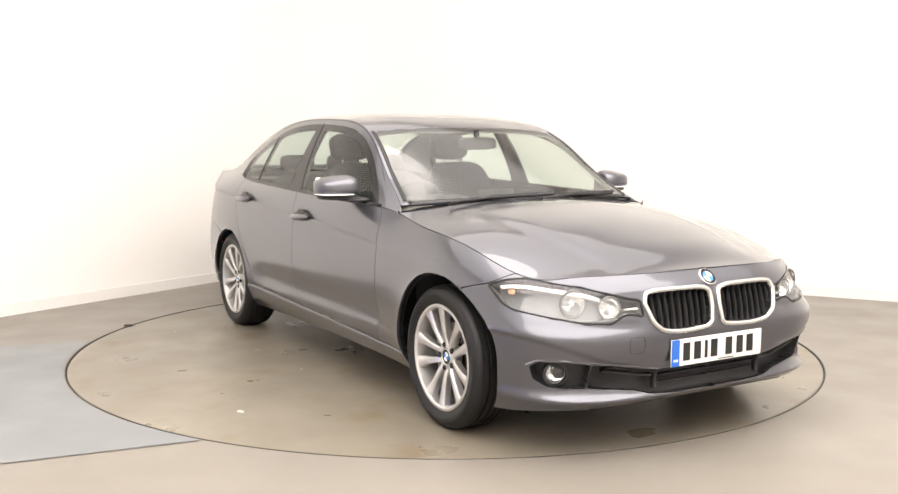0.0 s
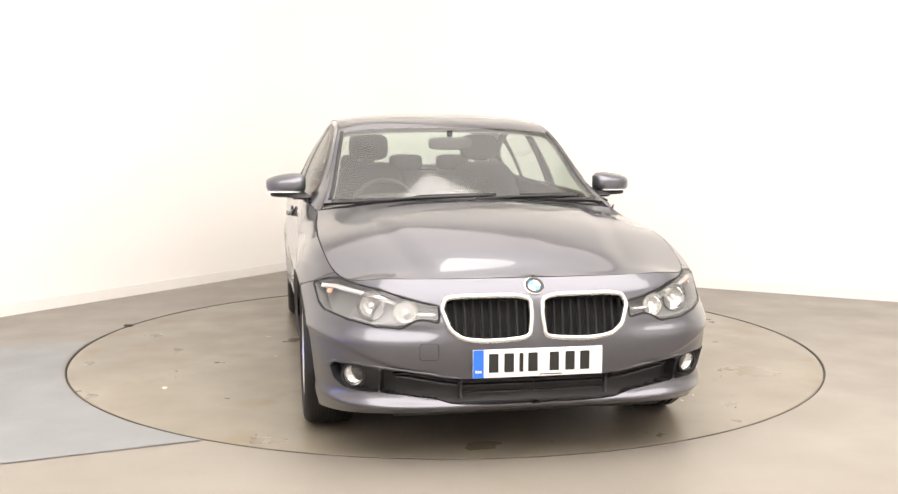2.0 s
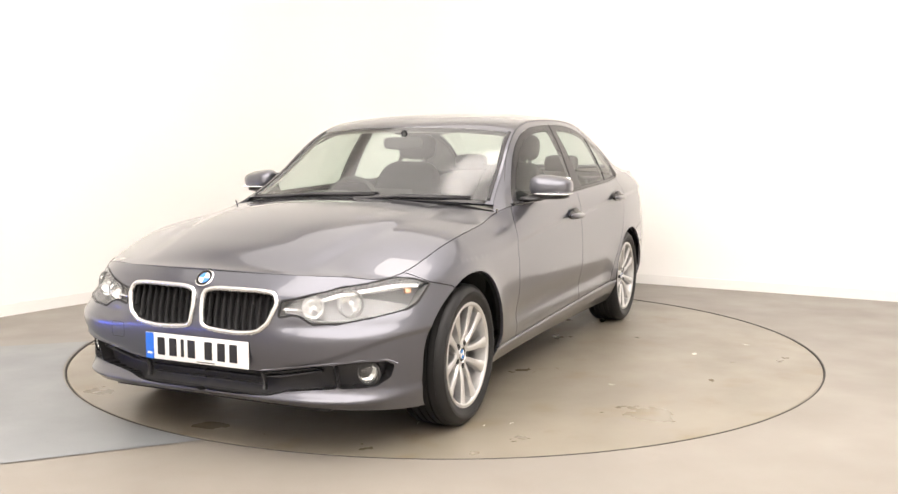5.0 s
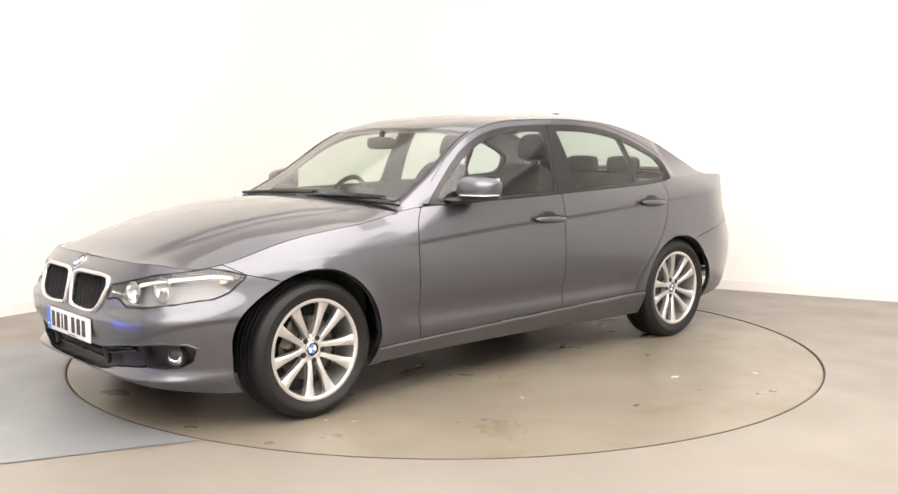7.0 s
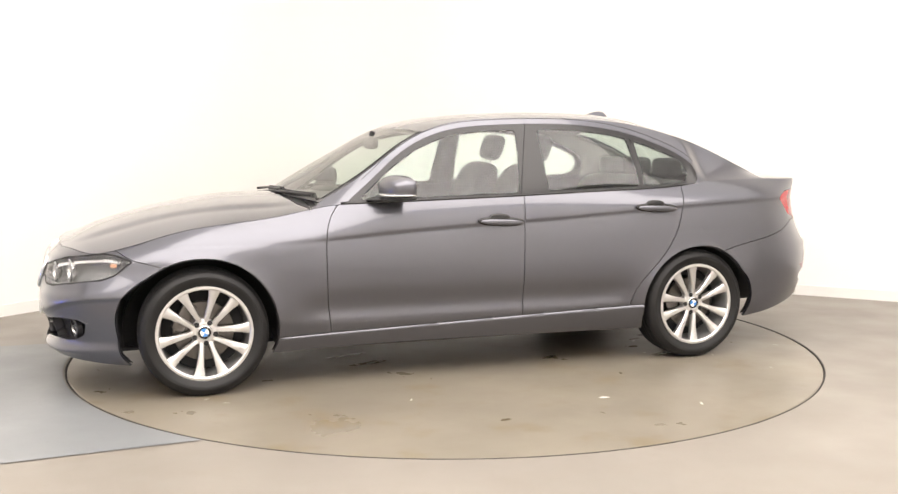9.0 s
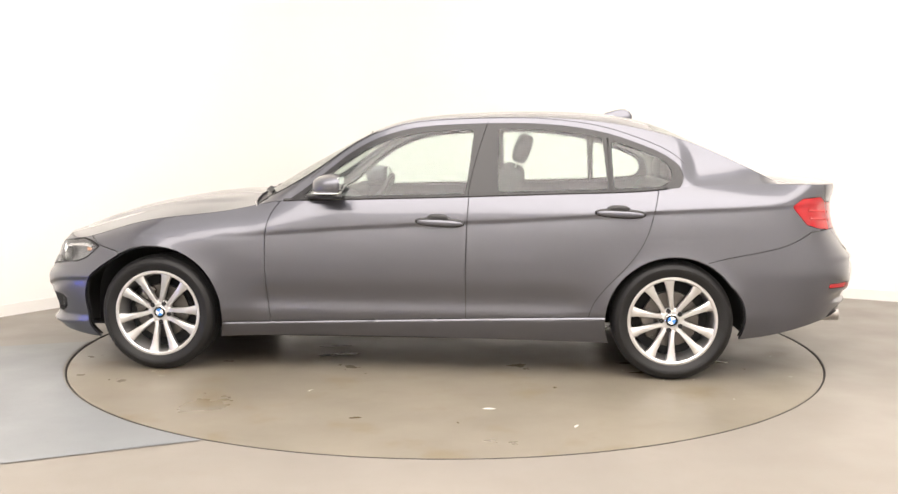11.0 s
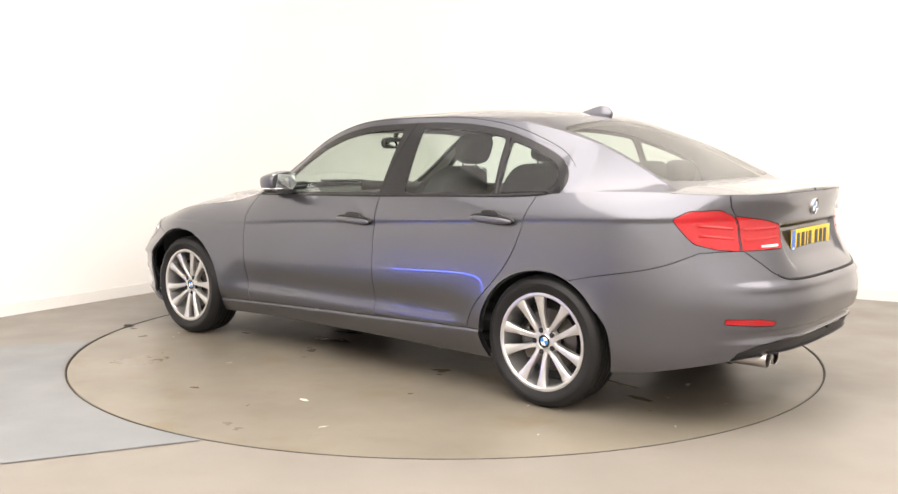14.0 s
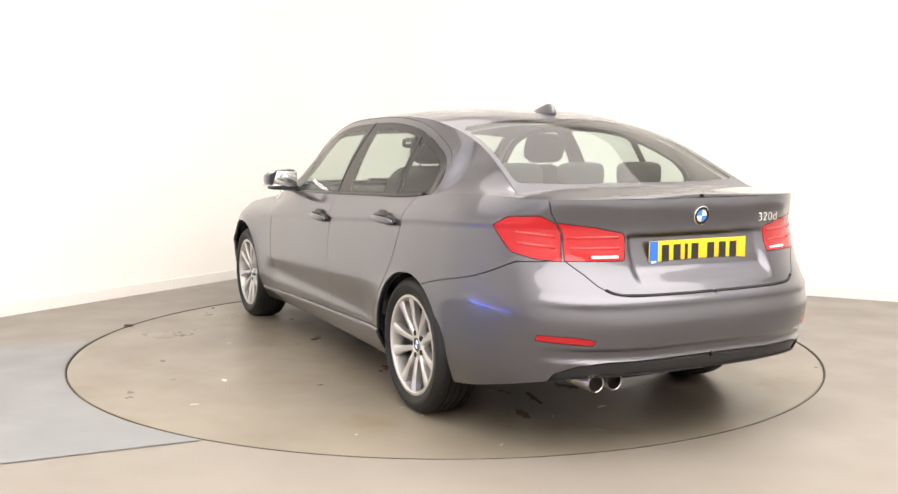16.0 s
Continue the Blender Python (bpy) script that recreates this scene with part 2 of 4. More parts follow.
class Skin:
    """A surface over a grid of two parameters, cut along outlines into named panels."""

    def __init__(self, fn, A, B, regions, rest, reach=0.02, mirror=False, central=()):
        na, nb = A.shape
        ids = np.arange(na * nb).reshape(na, nb)
        F = np.stack([ids[:-1, :-1], ids[1:, :-1], ids[1:, 1:], ids[:-1, 1:]], -1).reshape(-1, 4)
        a, b = A.ravel().astype(float).copy(), B.ravel().astype(float).copy()
        ca, cb = a[F].mean(1), b[F].mean(1)
        lab = np.full(len(F), -1)
        for i in range(len(regions) - 1, -1, -1):
            lab[inside(regions[i][1], ca, cb)] = i
        lo, hi = np.full(len(a), 99), np.full(len(a), -99)
        for k in range(4):
            np.minimum.at(lo, F[:, k], lab)
            np.maximum.at(hi, F[:, k], lab)
        edge = lo != hi
        sa, sb = snap([r[1] for r in regions], a[edge], b[edge], reach)
        a[edge], b[edge] = sa, sb
        self.P = fn(a, b)
        self.F, self.lab = F, np.array([r[0] for r in regions] + [rest], dtype=object)[lab]
        P = self.P
        n = np.cross(P[F[:, 2]] - P[F[:, 0]], P[F[:, 3]] - P[F[:, 1]])
        mid = P[F].mean(1)
        if (n * (mid - [0, 0, 0.6])).sum() < 0:
            self.F = F = F[:, ::-1].copy()
        if mirror:
            k = len(P)
            Q = P * [1, -1, 1]
            F2 = F[:, ::-1] + k
            centre = abs(P[:, 1]) < 1e-4
            F2 = np.where(np.concatenate([centre, centre])[F2], F2 - k, F2)
            lab2 = np.array([l if l in central or l is None else l + ".R" for l in self.lab], dtype=object)
            self.P, self.F, self.lab = np.concatenate([P, Q]), np.concatenate([F, F2]), np.concatenate([self.lab, lab2])
        P, F = self.P, self.F
        n = np.cross(P[F[:, 2]] - P[F[:, 0]], P[F[:, 3]] - P[F[:, 1]])
        N = np.zeros_like(P)
        for k in range(4):
            np.add.at(N, F[:, k], n)
        self.N = N / np.maximum(np.linalg.norm(N, axis=1, keepdims=True), 1e-12)

    def panel(self, label, gap=0.0022, depth=0.014, recess=0.0, wall=True, hold=None):
        F = self.F[self.lab == label]
        if not len(F):
            return [(0, 0, 0), (0, 0, .001), (0, .001, 0)], [(0, 1, 2)]
        used, inv = np.unique(F, return_inverse=True)
        F = inv.reshape(-1, 4)
        P, N = self.P[used].copy(), self.N[used]
        count = {}
        for f in F.tolist():
            for i in range(4):
                e = (f[i], f[(i + 1) % 4])
                if e[0] != e[1]:
                    count[tuple(sorted(e))] = count.get(tuple(sorted(e)), []) + [e]
        rim = [v[0] for v in count.values() if len(v) == 1]
        if hold:
            kept = hold(P)
            rim = [e for e in rim if not (kept[e[0]] and kept[e[1]])]
        if gap and rim:
            tang, inw = np.zeros_like(P), np.zeros_like(P)
            for i, j in rim:
                d = P[j] - P[i]
                q = np.cross(N[i] + N[j], d)
                l = np.linalg.norm(q)
                if l > 1e-12:
                    inw[i] += q / l
                    inw[j] += q / l
            l = np.linalg.norm(inw, axis=1, keepdims=True)
            P += np.where(l > 0.3, inw / np.maximum(l, 1e-9) * gap, 0)
        V = list(P - N * recess)
        faces = [tuple(dict.fromkeys(f)) for f in F.tolist()]
        faces = [f for f in faces if len(f) > 2]
        if wall and rim:
            at = {}
            k = len(V)
            for i, j in rim:
                for q in (i, j):
                    if q not in at:
                        at[q] = len(V)
                        V.append(P[q] - N[q] * recess)
                        V.append(P[q] - N[q] * (0.0 if recess else depth))
                faces.append((at[i], at[i] + 1, at[j] + 1, at[j]) if not recess else (at[i], at[i] + 1, at[j] + 1, at[j]))
        return V, faces


def sweep(path, outward, up, ru, ro, n=10, closed=True):
    """A tube of an oval section (ro along outward, ru along up) along a path."""
    V, F = [], []
    k = len(path)
    for p, o, u in zip(path, outward, up):
        for i in range(n):
            a = 2 * math.pi * i / n
            V.append(np.asarray(p) + np.asarray(o) * ro * math.cos(a) + np.asarray(u) * ru * math.sin(a))
    for i in range(k if closed else k - 1):
        j = (i + 1) % k
        for q in range(n):
            F.append((i * n + q, i * n + (q + 1) % n, j * n + (q + 1) % n, j * n + q))
    if not closed:
        F.append(tuple(range(n)))
        F.append(tuple(range((k - 1) * n, k * n))[::-1])
    return V, F


def tube(points, r, n=8, closed=False):
    pts = [Vector(p) for p in points]
    path, outw, up = [], [], []
    ref = Vector((0.13, 0.21, 1)).normalized()
    for i, p in enumerate(pts):
        d = (pts[(i + 1) % len(pts)] - pts[i - 1]) if closed or 0 < i < len(pts) - 1 else (pts[min(i + 1, len(pts) - 1)] - pts[max(i - 1, 0)])
        d.normalize()
        o = d.cross(ref)
        o.normalize()
        path.append(p)
        outw.append(o)
        up.append(o.cross(d))
    return sweep(path, outw, up, r, r, n, closed)

# ---------------------------------------------------------------- the studio
CORNER = Vector((-1.09, 4.09, 0))
E1 = Vector((-0.552, -0.834, 0)).normalized()
E2 = Vector((0.884, -0.468, 0)).normalized()
R_TABLE = 2.24
HUB = Vector((0.010, 0.028, 0))


def sheet_wall(name, outline, height, thick, mat, label):
    """A wall of the given inner line (floor points), with thickness outwards."""
    bm = bmesh.new()
    k = len(outline)
    norm = []
    for i in range(k):
        a, b = outline[max(i - 1, 0)], outline[min(i + 1, k - 1)]
        d = (b - a).normalized()
        norm.append(Vector((-d.y, d.x, 0)))
    rows = []
    for p, n in zip(outline, norm):
        q = p + n * thick
        rows.append([bm.verts.new((v.x, v.y, z)) for v, z in ((p, 0), (p, height), (q, height), (q, 0))])
    for i in range(k - 1):
        for j in range(4):
            bm.faces.new((rows[i][j], rows[i + 1][j], rows[i + 1][(j + 1) % 4], rows[i][(j + 1) % 4]))
    bm.faces.new(rows[0])
    bm.faces.new(rows[-1][::-1])
    bmesh.ops.recalc_face_normals(bm, faces=bm.faces)
    return tagged(part(name, bm, mat), label, "wall" if "wall" in name else "skirting", kind="structure")


def room():
    # the two seen walls meet in a wide rounded corner
    rad = 0.9
    c0, c1 = CORNER + E1 * rad, CORNER + E2 * rad
    line = [CORNER + E1 * 12.0]
    for i in range(17):
        t = i / 16
        line.append(c0 * (1 - t) ** 2 + CORNER * 2 * t * (1 - t) + c1 * t * t)
    line.append(CORNER + E2 * 10.0)
    sheet_wall("wall_north", line, CEIL, 0.15, WALL, "white painted studio wall with a rounded corner")
    skirt = []
    for i, p in enumerate(line):
        a, b = line[max(i - 1, 0)], line[min(i + 1, len(line) - 1)]
        d = (b - a).normalized()
        skirt.append(p - Vector((-d.y, d.x, 0)) * 0.015)
    sheet_wall("baseboard", skirt, 0.085, 0.012, SKIRT, "low white painted skirting along the studio wall")
    far = CORNER + E1 * 12.0 + E2 * 10.0
    sheet_wall("wall_south", [CORNER + E2 * 10.0, far, CORNER + E1 * 12.0], CEIL, 0.15, WALL, "plain white wall behind the camera")
    # ceiling
    bm = bmesh.new()
    pts = [CORNER, CORNER + E1 * 12, far, CORNER + E2 * 10]
    lo = [bm.verts.new((p.x, p.y, CEIL)) for p in pts]
    hi = [bm.verts.new((p.x, p.y, CEIL + 0.15)) for p in pts]
    bm.faces.new(lo)
    bm.faces.new(hi[::-1])
    for i in range(4):
        bm.faces.new((lo[i], lo[(i + 1) % 4], hi[(i + 1) % 4], hi[i]))
    bmesh.ops.recalc_face_normals(bm, faces=bm.faces)
    tagged(part("ceiling", bm, CEILING, smooth=False), "plain white painted ceiling", "ceiling", kind="structure")
    # floor: one sheet with a round hole for the turntable
    bm = bmesh.new()
    n = 128
    ring = [bm.verts.new((HUB.x + R_TABLE * math.cos(2 * math.pi * i / n), HUB.y + R_TABLE * math.sin(2 * math.pi * i / n), 0)) for i in range(n)]
    out = [bm.verts.new((16 * math.cos(2 * math.pi * i / n), 16 * math.sin(2 * math.pi * i / n), 0)) for i in range(n)]
    for i in range(n):
        j = (i + 1) % n
        bm.faces.new((ring[i], out[i], out[j], ring[j]))
    tagged(part("floor", bm, FLOOR, smooth=False), "beige-grey painted concrete floor with faint blotches", "floor", kind="structure")
    # blue-grey band of paint that runs up to the turntable
    bm = bmesh.new()
    top0, top1 = Vector((-2.725, -0.143, 0)), Vector((-2.20, 0.01, 0))
    bot0, bot1 = Vector((-1.744, -2.283, 0)), Vector((-1.032, -1.986, 0))
    a0 = math.atan2(top1.y, top1.x) % (2 * math.pi)
    a1 = math.atan2(bot1.y, bot1.x) % (2 * math.pi)
    arc = [HUB + Vector(((R_TABLE + 0.012) * math.cos(a0 + (a1 - a0) * i / 30), (R_TABLE + 0.012) * math.sin(a0 + (a1 - a0) * i / 30), 0)) for i in range(31)]
    far0, far1 = top1 + (top0 - top1) * 6, bot1 + (bot0 - bot1) * 6
    vs = []
    for i, p in enumerate(arc):
        t = i / 30
        q = far0 * (1 - t) + far1 * t
        vs.append((bm.verts.new((p.x, p.y, 0.004)), bm.verts.new((q.x, q.y, 0.004))))
    for (p, q), (r, s) in zip(vs, vs[1:]):
        bm.faces.new((p, q, s, r))
    bmesh.ops.recalc_face_normals(bm, faces=bm.faces)
    tagged(part("floor_paint_band", bm, BAND, smooth=False), "blue-grey painted band on the concrete floor", "floor paint", kind="structure")
    # joint between floor and turntable
    bm = lathe([(R_TABLE - 0.007, -0.02), (R_TABLE - 0.007, -0.001), (R_TABLE - 0.004, 0.002), (R_TABLE + 0.002, 0.003), (R_TABLE + 0.004, -0.02)], 160, "z")
    tagged(part("turntable_joint", bm, JOINT, m=Matrix.Translation(HUB)), "thin dark joint round the turntable", "floor joint", kind="structure")
    bm = box(bmesh.new(), -2.165, 0.555, 0.006, 0.06, 0.035, 0.012, 0.004)
    tagged(part("floor_marker", bm, JOINT), "small dark rubber marker beside the turntable edge", "marker")


def light_panels():
    """Square light panels over the whole ceiling; those next to the two seen walls are dimmed."""
    for dim in (False, True):
        first = None
        for i in range(5):
            for j in range(4):
                if (i == 0 or j == 0) != dim:
                    continue
                p = CORNER + E1 * (1.5 + 2.25 * i) + E2 * (1.6 + 2.25 * j)
                m = Matrix.Translation((p.x, p.y, CEIL - 0.05)) @ Matrix.Rotation(math.atan2(E1.y, E1.x), 4, "Z")
                if first is not None:
                    copy_thing(first, m)
                    continue
                first = new("ceiling_light")
                first.matrix_basis = m
                fr = bmesh.new()
                for sx, sy, lx, ly in ((1.117, 0, 0.004, 2.238), (-1.117, 0, 0.004, 2.238), (0, 1.117, 2.23, 0.004), (0, -1.117, 2.23, 0.004)):
                    box(fr, sx, sy, 0.02, lx, ly, 0.05, 0.001)
                part("frame", fr, HOUSING, first)
                part("diffuser", box(bmesh.new(), 0, 0, 0.004, 2.23, 2.23, 0.02), PANEL_DIM if dim else PANEL, first, "glowing white diffuser")
                tagged(first, "large square white ceiling light panel, " + ("dimmed" if dim else "fully lit"), "ceiling light", group="ceiling lights")


def turntable():
    bm = bmesh.new()
    n = 160
    rings = []
    for r, z in ((0.001, 0.0), (0.8, 0.0), (1.6, 0.0), (R_TABLE - 0.014, 0.0), (R_TABLE - 0.009, -0.004), (R_TABLE - 0.009, -0.05)):
        rings.append([bm.verts.new((r * math.cos(2 * math.pi * i / n), r * math.sin(2 * math.pi * i / n), z)) for i in range(n)])
    for a, b in zip(rings, rings[1:]):
        for i in range(n):
            j = (i + 1) % n
            bm.faces.new((a[i], b[i], b[j], a[j]))
    disc = new("turntable")
    part("disc", bm, DISCFLOOR, disc)
    rnd = random.Random(5)
    # scuffs and drips left on the paint
    for k in range(34):
        bm = bmesh.new()
        r, a = rnd.uniform(0.9, 2.1), rnd.uniform(0, 2 * math.pi)
        lx, ly = rnd.uniform(0.006, 0.030), rnd.uniform(0.003, 0.008)
        if k % 5 == 0:
            lx, ly = rnd.uniform(0.02, 0.05), rnd.uniform(0.008, 0.018)
        pts = [bm.verts.new((lx * math.cos(t) * rnd.uniform(0.5, 1.2), ly * math.sin(t) * rnd.uniform(0.5, 1.2), 0)) for t in [2 * math.pi * i / 11 for i in range(11)]]
        bm.faces.new(pts)
        part("scuff" if k % 3 else "stain", bm, SCUFF if k % 3 else STAIN, disc, smooth=False,
             m=Matrix.Translation((r * math.cos(a), r * math.sin(a), 0.0025)) @ Matrix.Rotation(rnd.uniform(0, 6), 4, "Z"))
    for k in range(9):
        x, y = rnd.uniform(-1.6, 1.6), rnd.uniform(-.75, .75)
        bm = bmesh.new()
        lx, ly = rnd.uniform(.05, .16), rnd.uniform(.015, .04)
        ring = [bm.verts.new((lx * math.cos(t) * rnd.uniform(.55, 1.15), ly * math.sin(t) * rnd.uniform(.5, 1.2), 0)) for t in [2 * math.pi * i / 19 for i in range(19)]]
        bm.faces.new(ring)
        part("water_mark", bm, STAIN, disc, smooth=False, m=Matrix.Translation((x, y, .0022 + .0001 * k)) @ Matrix.Rotation(rnd.uniform(-.5, .5), 4, "Z"))
    return tagged(disc, "large round turntable in worn beige paint, flush with the floor", "turntable")


def wall_strip():
    """A thin blue light strip low on the wall, seen only mirrored in the paint."""
    bm = bmesh.new()
    strip = new("light_strip")
    p = CORNER + E1 * 9.0 + E2 * 0.05
    strip.matrix_basis = Matrix.Translation((p.x, p.y, 0.06)) @ Matrix.Rotation(math.atan2(E1.y, E1.x), 4, "Z")
    part("channel", box(bmesh.new(), 0, -0.012, 0, 5.04, 0.02, 0.05, 0.003), HOUSING, strip)
    part("diffuser", box(bmesh.new(), 0, 0.004, 0, 5.0, 0.014, 0.03), BLUE_GLOW, strip, "glowing blue diffuser")
    tagged(strip, "low blue light strip on the white wall", "light strip")


room()
light_panels()
wall_strip()
TABLE = turntable()

# ---------------------------------------------------------------- the car's surface
XF, LF = 1.35, 1.25
XR, LR, PR, QR = -1.70, 1.20, 0.84, 0.57
A_FRONT, A_REAR = XF + LF, XR - LR
half_width = spline([(-2.2, .868), (-1.405, .906), (-.9, .898), (-.2, .888), (.5, .886), (1.0, .893), (1.405, .905), (1.8, .908), (2.2, .908)])
crease_z = spline([(-2.2, .935), (-1.24, .893), (-.77, .862), (-.3, .835), (.4, .797), (.79, .768), (1.1, .748), (1.8, .705)])
top_z = spline([(-2.90, 1.041), (-2.6, 1.041), (-2.3, 1.041), (-2.0, 1.043), (-1.75, 1.042), (-1.5, 1.030), (-1.3, 1.010), (-.841, .990), (-.341, .973),
                (.214, .957), (.60, .946), (.76, .936), (.86, .917), (1.0, .889), (1.25, .858), (1.6, .803), (1.99, .718), (2.15, .730), (2.3, .735), (2.45, .737), (2.6, .737)])
top_y = spline([(-2.36, .87), (-2.2, .83), (-2.0, .765), (-1.75, .755), (-1.5, .785), (-1.3, .808), (-.841, .830), (-.341, .838), (.214, .838), (.6, .826),
                (.76, .80), (.86, .782), (1.0, .788), (1.25, .800), (1.6, .818), (1.9, .87), (2.2, .89)])
nose_x = spline([(.15, 2.06), (.235, 2.15), (.30, 2.155), (.40, 2.183), (.52, 2.19), (.62, 2.172), (.69, 2.145), (.735, 2.10), (.80, 2.02), (.86, 1.96)])
tail_x = spline([(.2, -2.33), (.33, -2.425), (.47, -2.482), (.58, -2.492), (.65, -2.465), (.75, -2.402), (.87, -2.358), (.96, -2.362), (1.02, -2.370), (1.06, -2.36)])
foot_z = spline([(-2.9, .335), (-2.5, .33), (-2.1, .275), (-1.8, .225), (-1.0, .188), (1.0, .188), (1.7, .172), (2.1, .20), (2.6, .222)])
rail_z = spline([(.86, .914), (.80, .952), (.74, .985), (.5, 1.130), (.34, 1.245), (.164, 1.333), (0, 1.376), (-.3, 1.397), (-.7, 1.399), (-1.07, 1.371), (-1.3, 1.327), (-1.557, 1.250), (-1.77, 1.155), (-1.98, 1.050)])
rail_y = spline([(.86, .770), (.80, .745), (.74, .728), (.5, .680), (.2, .625), (0, .608), (-.7, .602), (-1.2, .592), (-1.557, .598), (-1.77, .622), (-1.98, .66)])


def side_y(x, z, zt):
    w = half_width(x)
    zc = crease_z(x)
    front = step(x, .5, 1.25)
    z0 = zc - .08 * front
    e = 1.55 + 1.15 * front
    low = np.clip((.36 - z) / .17, 0, 1)
    door = step(x, -1.05, -.8) * (1 - step(x, .75, 1.0))
    y = w - .055 * low ** 1.6 * (1 - .75 * step(x, 1.5, 1.85)) * (1 - .5 * step(-x, 1.7, 2.0)) - .020 * np.exp(-((z - .41) / .075) ** 2) * door
    bow = .008 * ((np.minimum(z, zc) - .56) / .2) ** 2
    full = .008 * ((zc - .56) / .2) ** 2
    y = y - bow
    ridge = -.0065 * (1 - step(x, .70, 1.15)) * (1 - .4 * step(-x, 1.9, 2.2))
    top = np.clip((z - z0) / np.maximum(zt - z0, .01), 0, 1)
    under_line = np.clip((zc - z) / .14, 0, 1)
    y = y + ridge * (1 - under_line) ** 2 / (1 + np.exp(np.clip((z - zc + .002) / .0025, -30, 30))) - (w - full - top_y(x)) * top ** e
    # the sill stands a little proud of the doors
    zs = .272 + (1.06 - x) * .0313
    y = y + .010 * (1 - step(z, zs - .010, zs + .001)) * step(x, -1.10, -1.04) * (1 - step(x, 1.0, 1.06))
    # flared lips round the wheels
    for cx, r in ((1.405, .368), (-1.405, .362)):
        d = np.hypot(x - cx, (z - .325) * (1.0 if cx > 0 else 1.12)) - r
        y = y + .010 * np.exp(-(np.maximum(d, 0) / .045)) * (z < .75)
    return y


def wall(a, z):
    """The body's outer skin: a runs from the tail's middle along the side to the nose's middle."""
    a, z = np.asarray(a, float), np.asarray(z, float)
    zt = top_z(a)
    pf = np.clip((a - XF) / LF, 0, 1) * math.pi / 2
    pr = np.clip((XR - a) / LR, 0, 1) * math.pi / 2
    up = step(z, .50, .66)
    PF, QF = .75 + .16 * up, .40 + .20 * up
    x = np.where(a > XF, XF + (nose_x(z) - XF) * np.sin(pf) ** PF, np.where(a < XR, XR + (tail_x(z) - XR) * np.sin(pr) ** PR, a))
    c = np.where(a > XF, np.clip(np.cos(pf), 0, 1) ** QF, np.where(a < XR, np.clip(np.cos(pr), 0, 1) ** QR, 1.0))
    c = np.where((a >= A_FRONT - 1e-9) | (a <= A_REAR + 1e-9), 0, c)
    y = side_y(x, z, zt) * c
    # shaped nose: a shoulder over the lamps, and the tail's hollow under the lid's lip and round the plate
    nose = step(a, 1.75, 2.1)
    x = x - .012 * nose * np.exp(-((z - .545) / .025) ** 2) * step(y, .34, .46)
    x = x + .020 * nose * np.exp(-((z - .245) / .016) ** 2)
    fold = .400 + .115 * step(y, .45, .90)
    x = x - .014 * nose * step(fold - z, -.004, .016) * step(y, .36, .52) * step(z, .25, .30)
    y = y - .010 * step(a, 1.55, 1.8) * step(fold - z, -.004, .016) * step(y, .70, .85) * step(z, .25, .30)
    tail = step(-a, 2.15, 2.5)
    x = x + .024 * tail * step(z, .690, .76) * (1 - step(z, .885, .900)) * (1 - step(y, .33, .375))
    x = x - .012 * tail * np.exp(-((z - .640) / .018) ** 2) + .022 * tail * (1 - step(z, .444, .462)) * step(z, .39, .42)
    return np.stack([x, y, z], -1)


_A = A_FRONT - LF * np.linspace(1, 0, 2000) ** 3
_AR = A_REAR + LR * np.linspace(1, 0, 2000) ** 3


def a_of_y(y, z, rear=False):
    s = _AR if rear else _A
    yy = wall(s, np.full(s.shape, z))[:, 1]
    return float(np.interp(-y, -yy, s))


def a_of_x(x, z):
    if XR <= x <= XF:
        return x
    s = _A if x > 0 else _AR
    xx = wall(s, np.full(s.shape, z))[:, 0]
    return float(np.interp(x, xx, s) if x > 0 else np.interp(-x, -xx, s))


def front(pts):
    return np.array([(a_of_y(y, z), z) for y, z in pts])


def rear(pts):
    return np.array([(a_of_y(y, z, True), z) for y, z in pts])


def along(pts):
    return np.array([(a_of_x(x, z), z) for x, z in pts])


def curve(pts, n=8):
    """A smooth line through points, for shut lines."""
    P = np.array(pts, float)
    t = np.r_[0, np.cumsum(np.hypot(*np.diff(P, axis=0).T))]
    fx, fy = spline(list(zip(t, P[:, 0]))), spline(list(zip(t, P[:, 1])))
    q = np.linspace(0, t[-1], (len(P) - 1) * n + 1)
    return np.stack([fx(q), fy(q)], -1)


def circle(cx, cz, rx, rz, n=72):
    t = np.linspace(0, 2 * math.pi, n, endpoint=False)
    return np.stack([cx + rx * np.cos(t), cz + rz * np.sin(t)], -1)


DOOR_A = curve([(.757, .20), (.769, .292), (.786, .45), (.792, .62), (.790, .762), (.768, .864), (.700, .96)])
DOOR_B = np.array([(-.303, .20), (-.303, .64), (-.309, .84), (-.325, 1.1)])
DOOR_C = curve([(-.955, .20), (-.963, .345), (-.987, .41), (-1.058, .506), (-1.149, .602), (-1.257, .765), (-1.301, .913), (-1.330, 1.03)])
SEAM_F = curve([(1.52, .62), (1.57, .645), (1.64, .668), (1.73, .690)], 4)
SEAM_R = curve([(-1.50, .61), (-1.60, .640), (-1.836, .69), (-2.02, .735), (-2.14, .79)], 6)
ARCH_F = circle(1.408, .322, .368, .374)
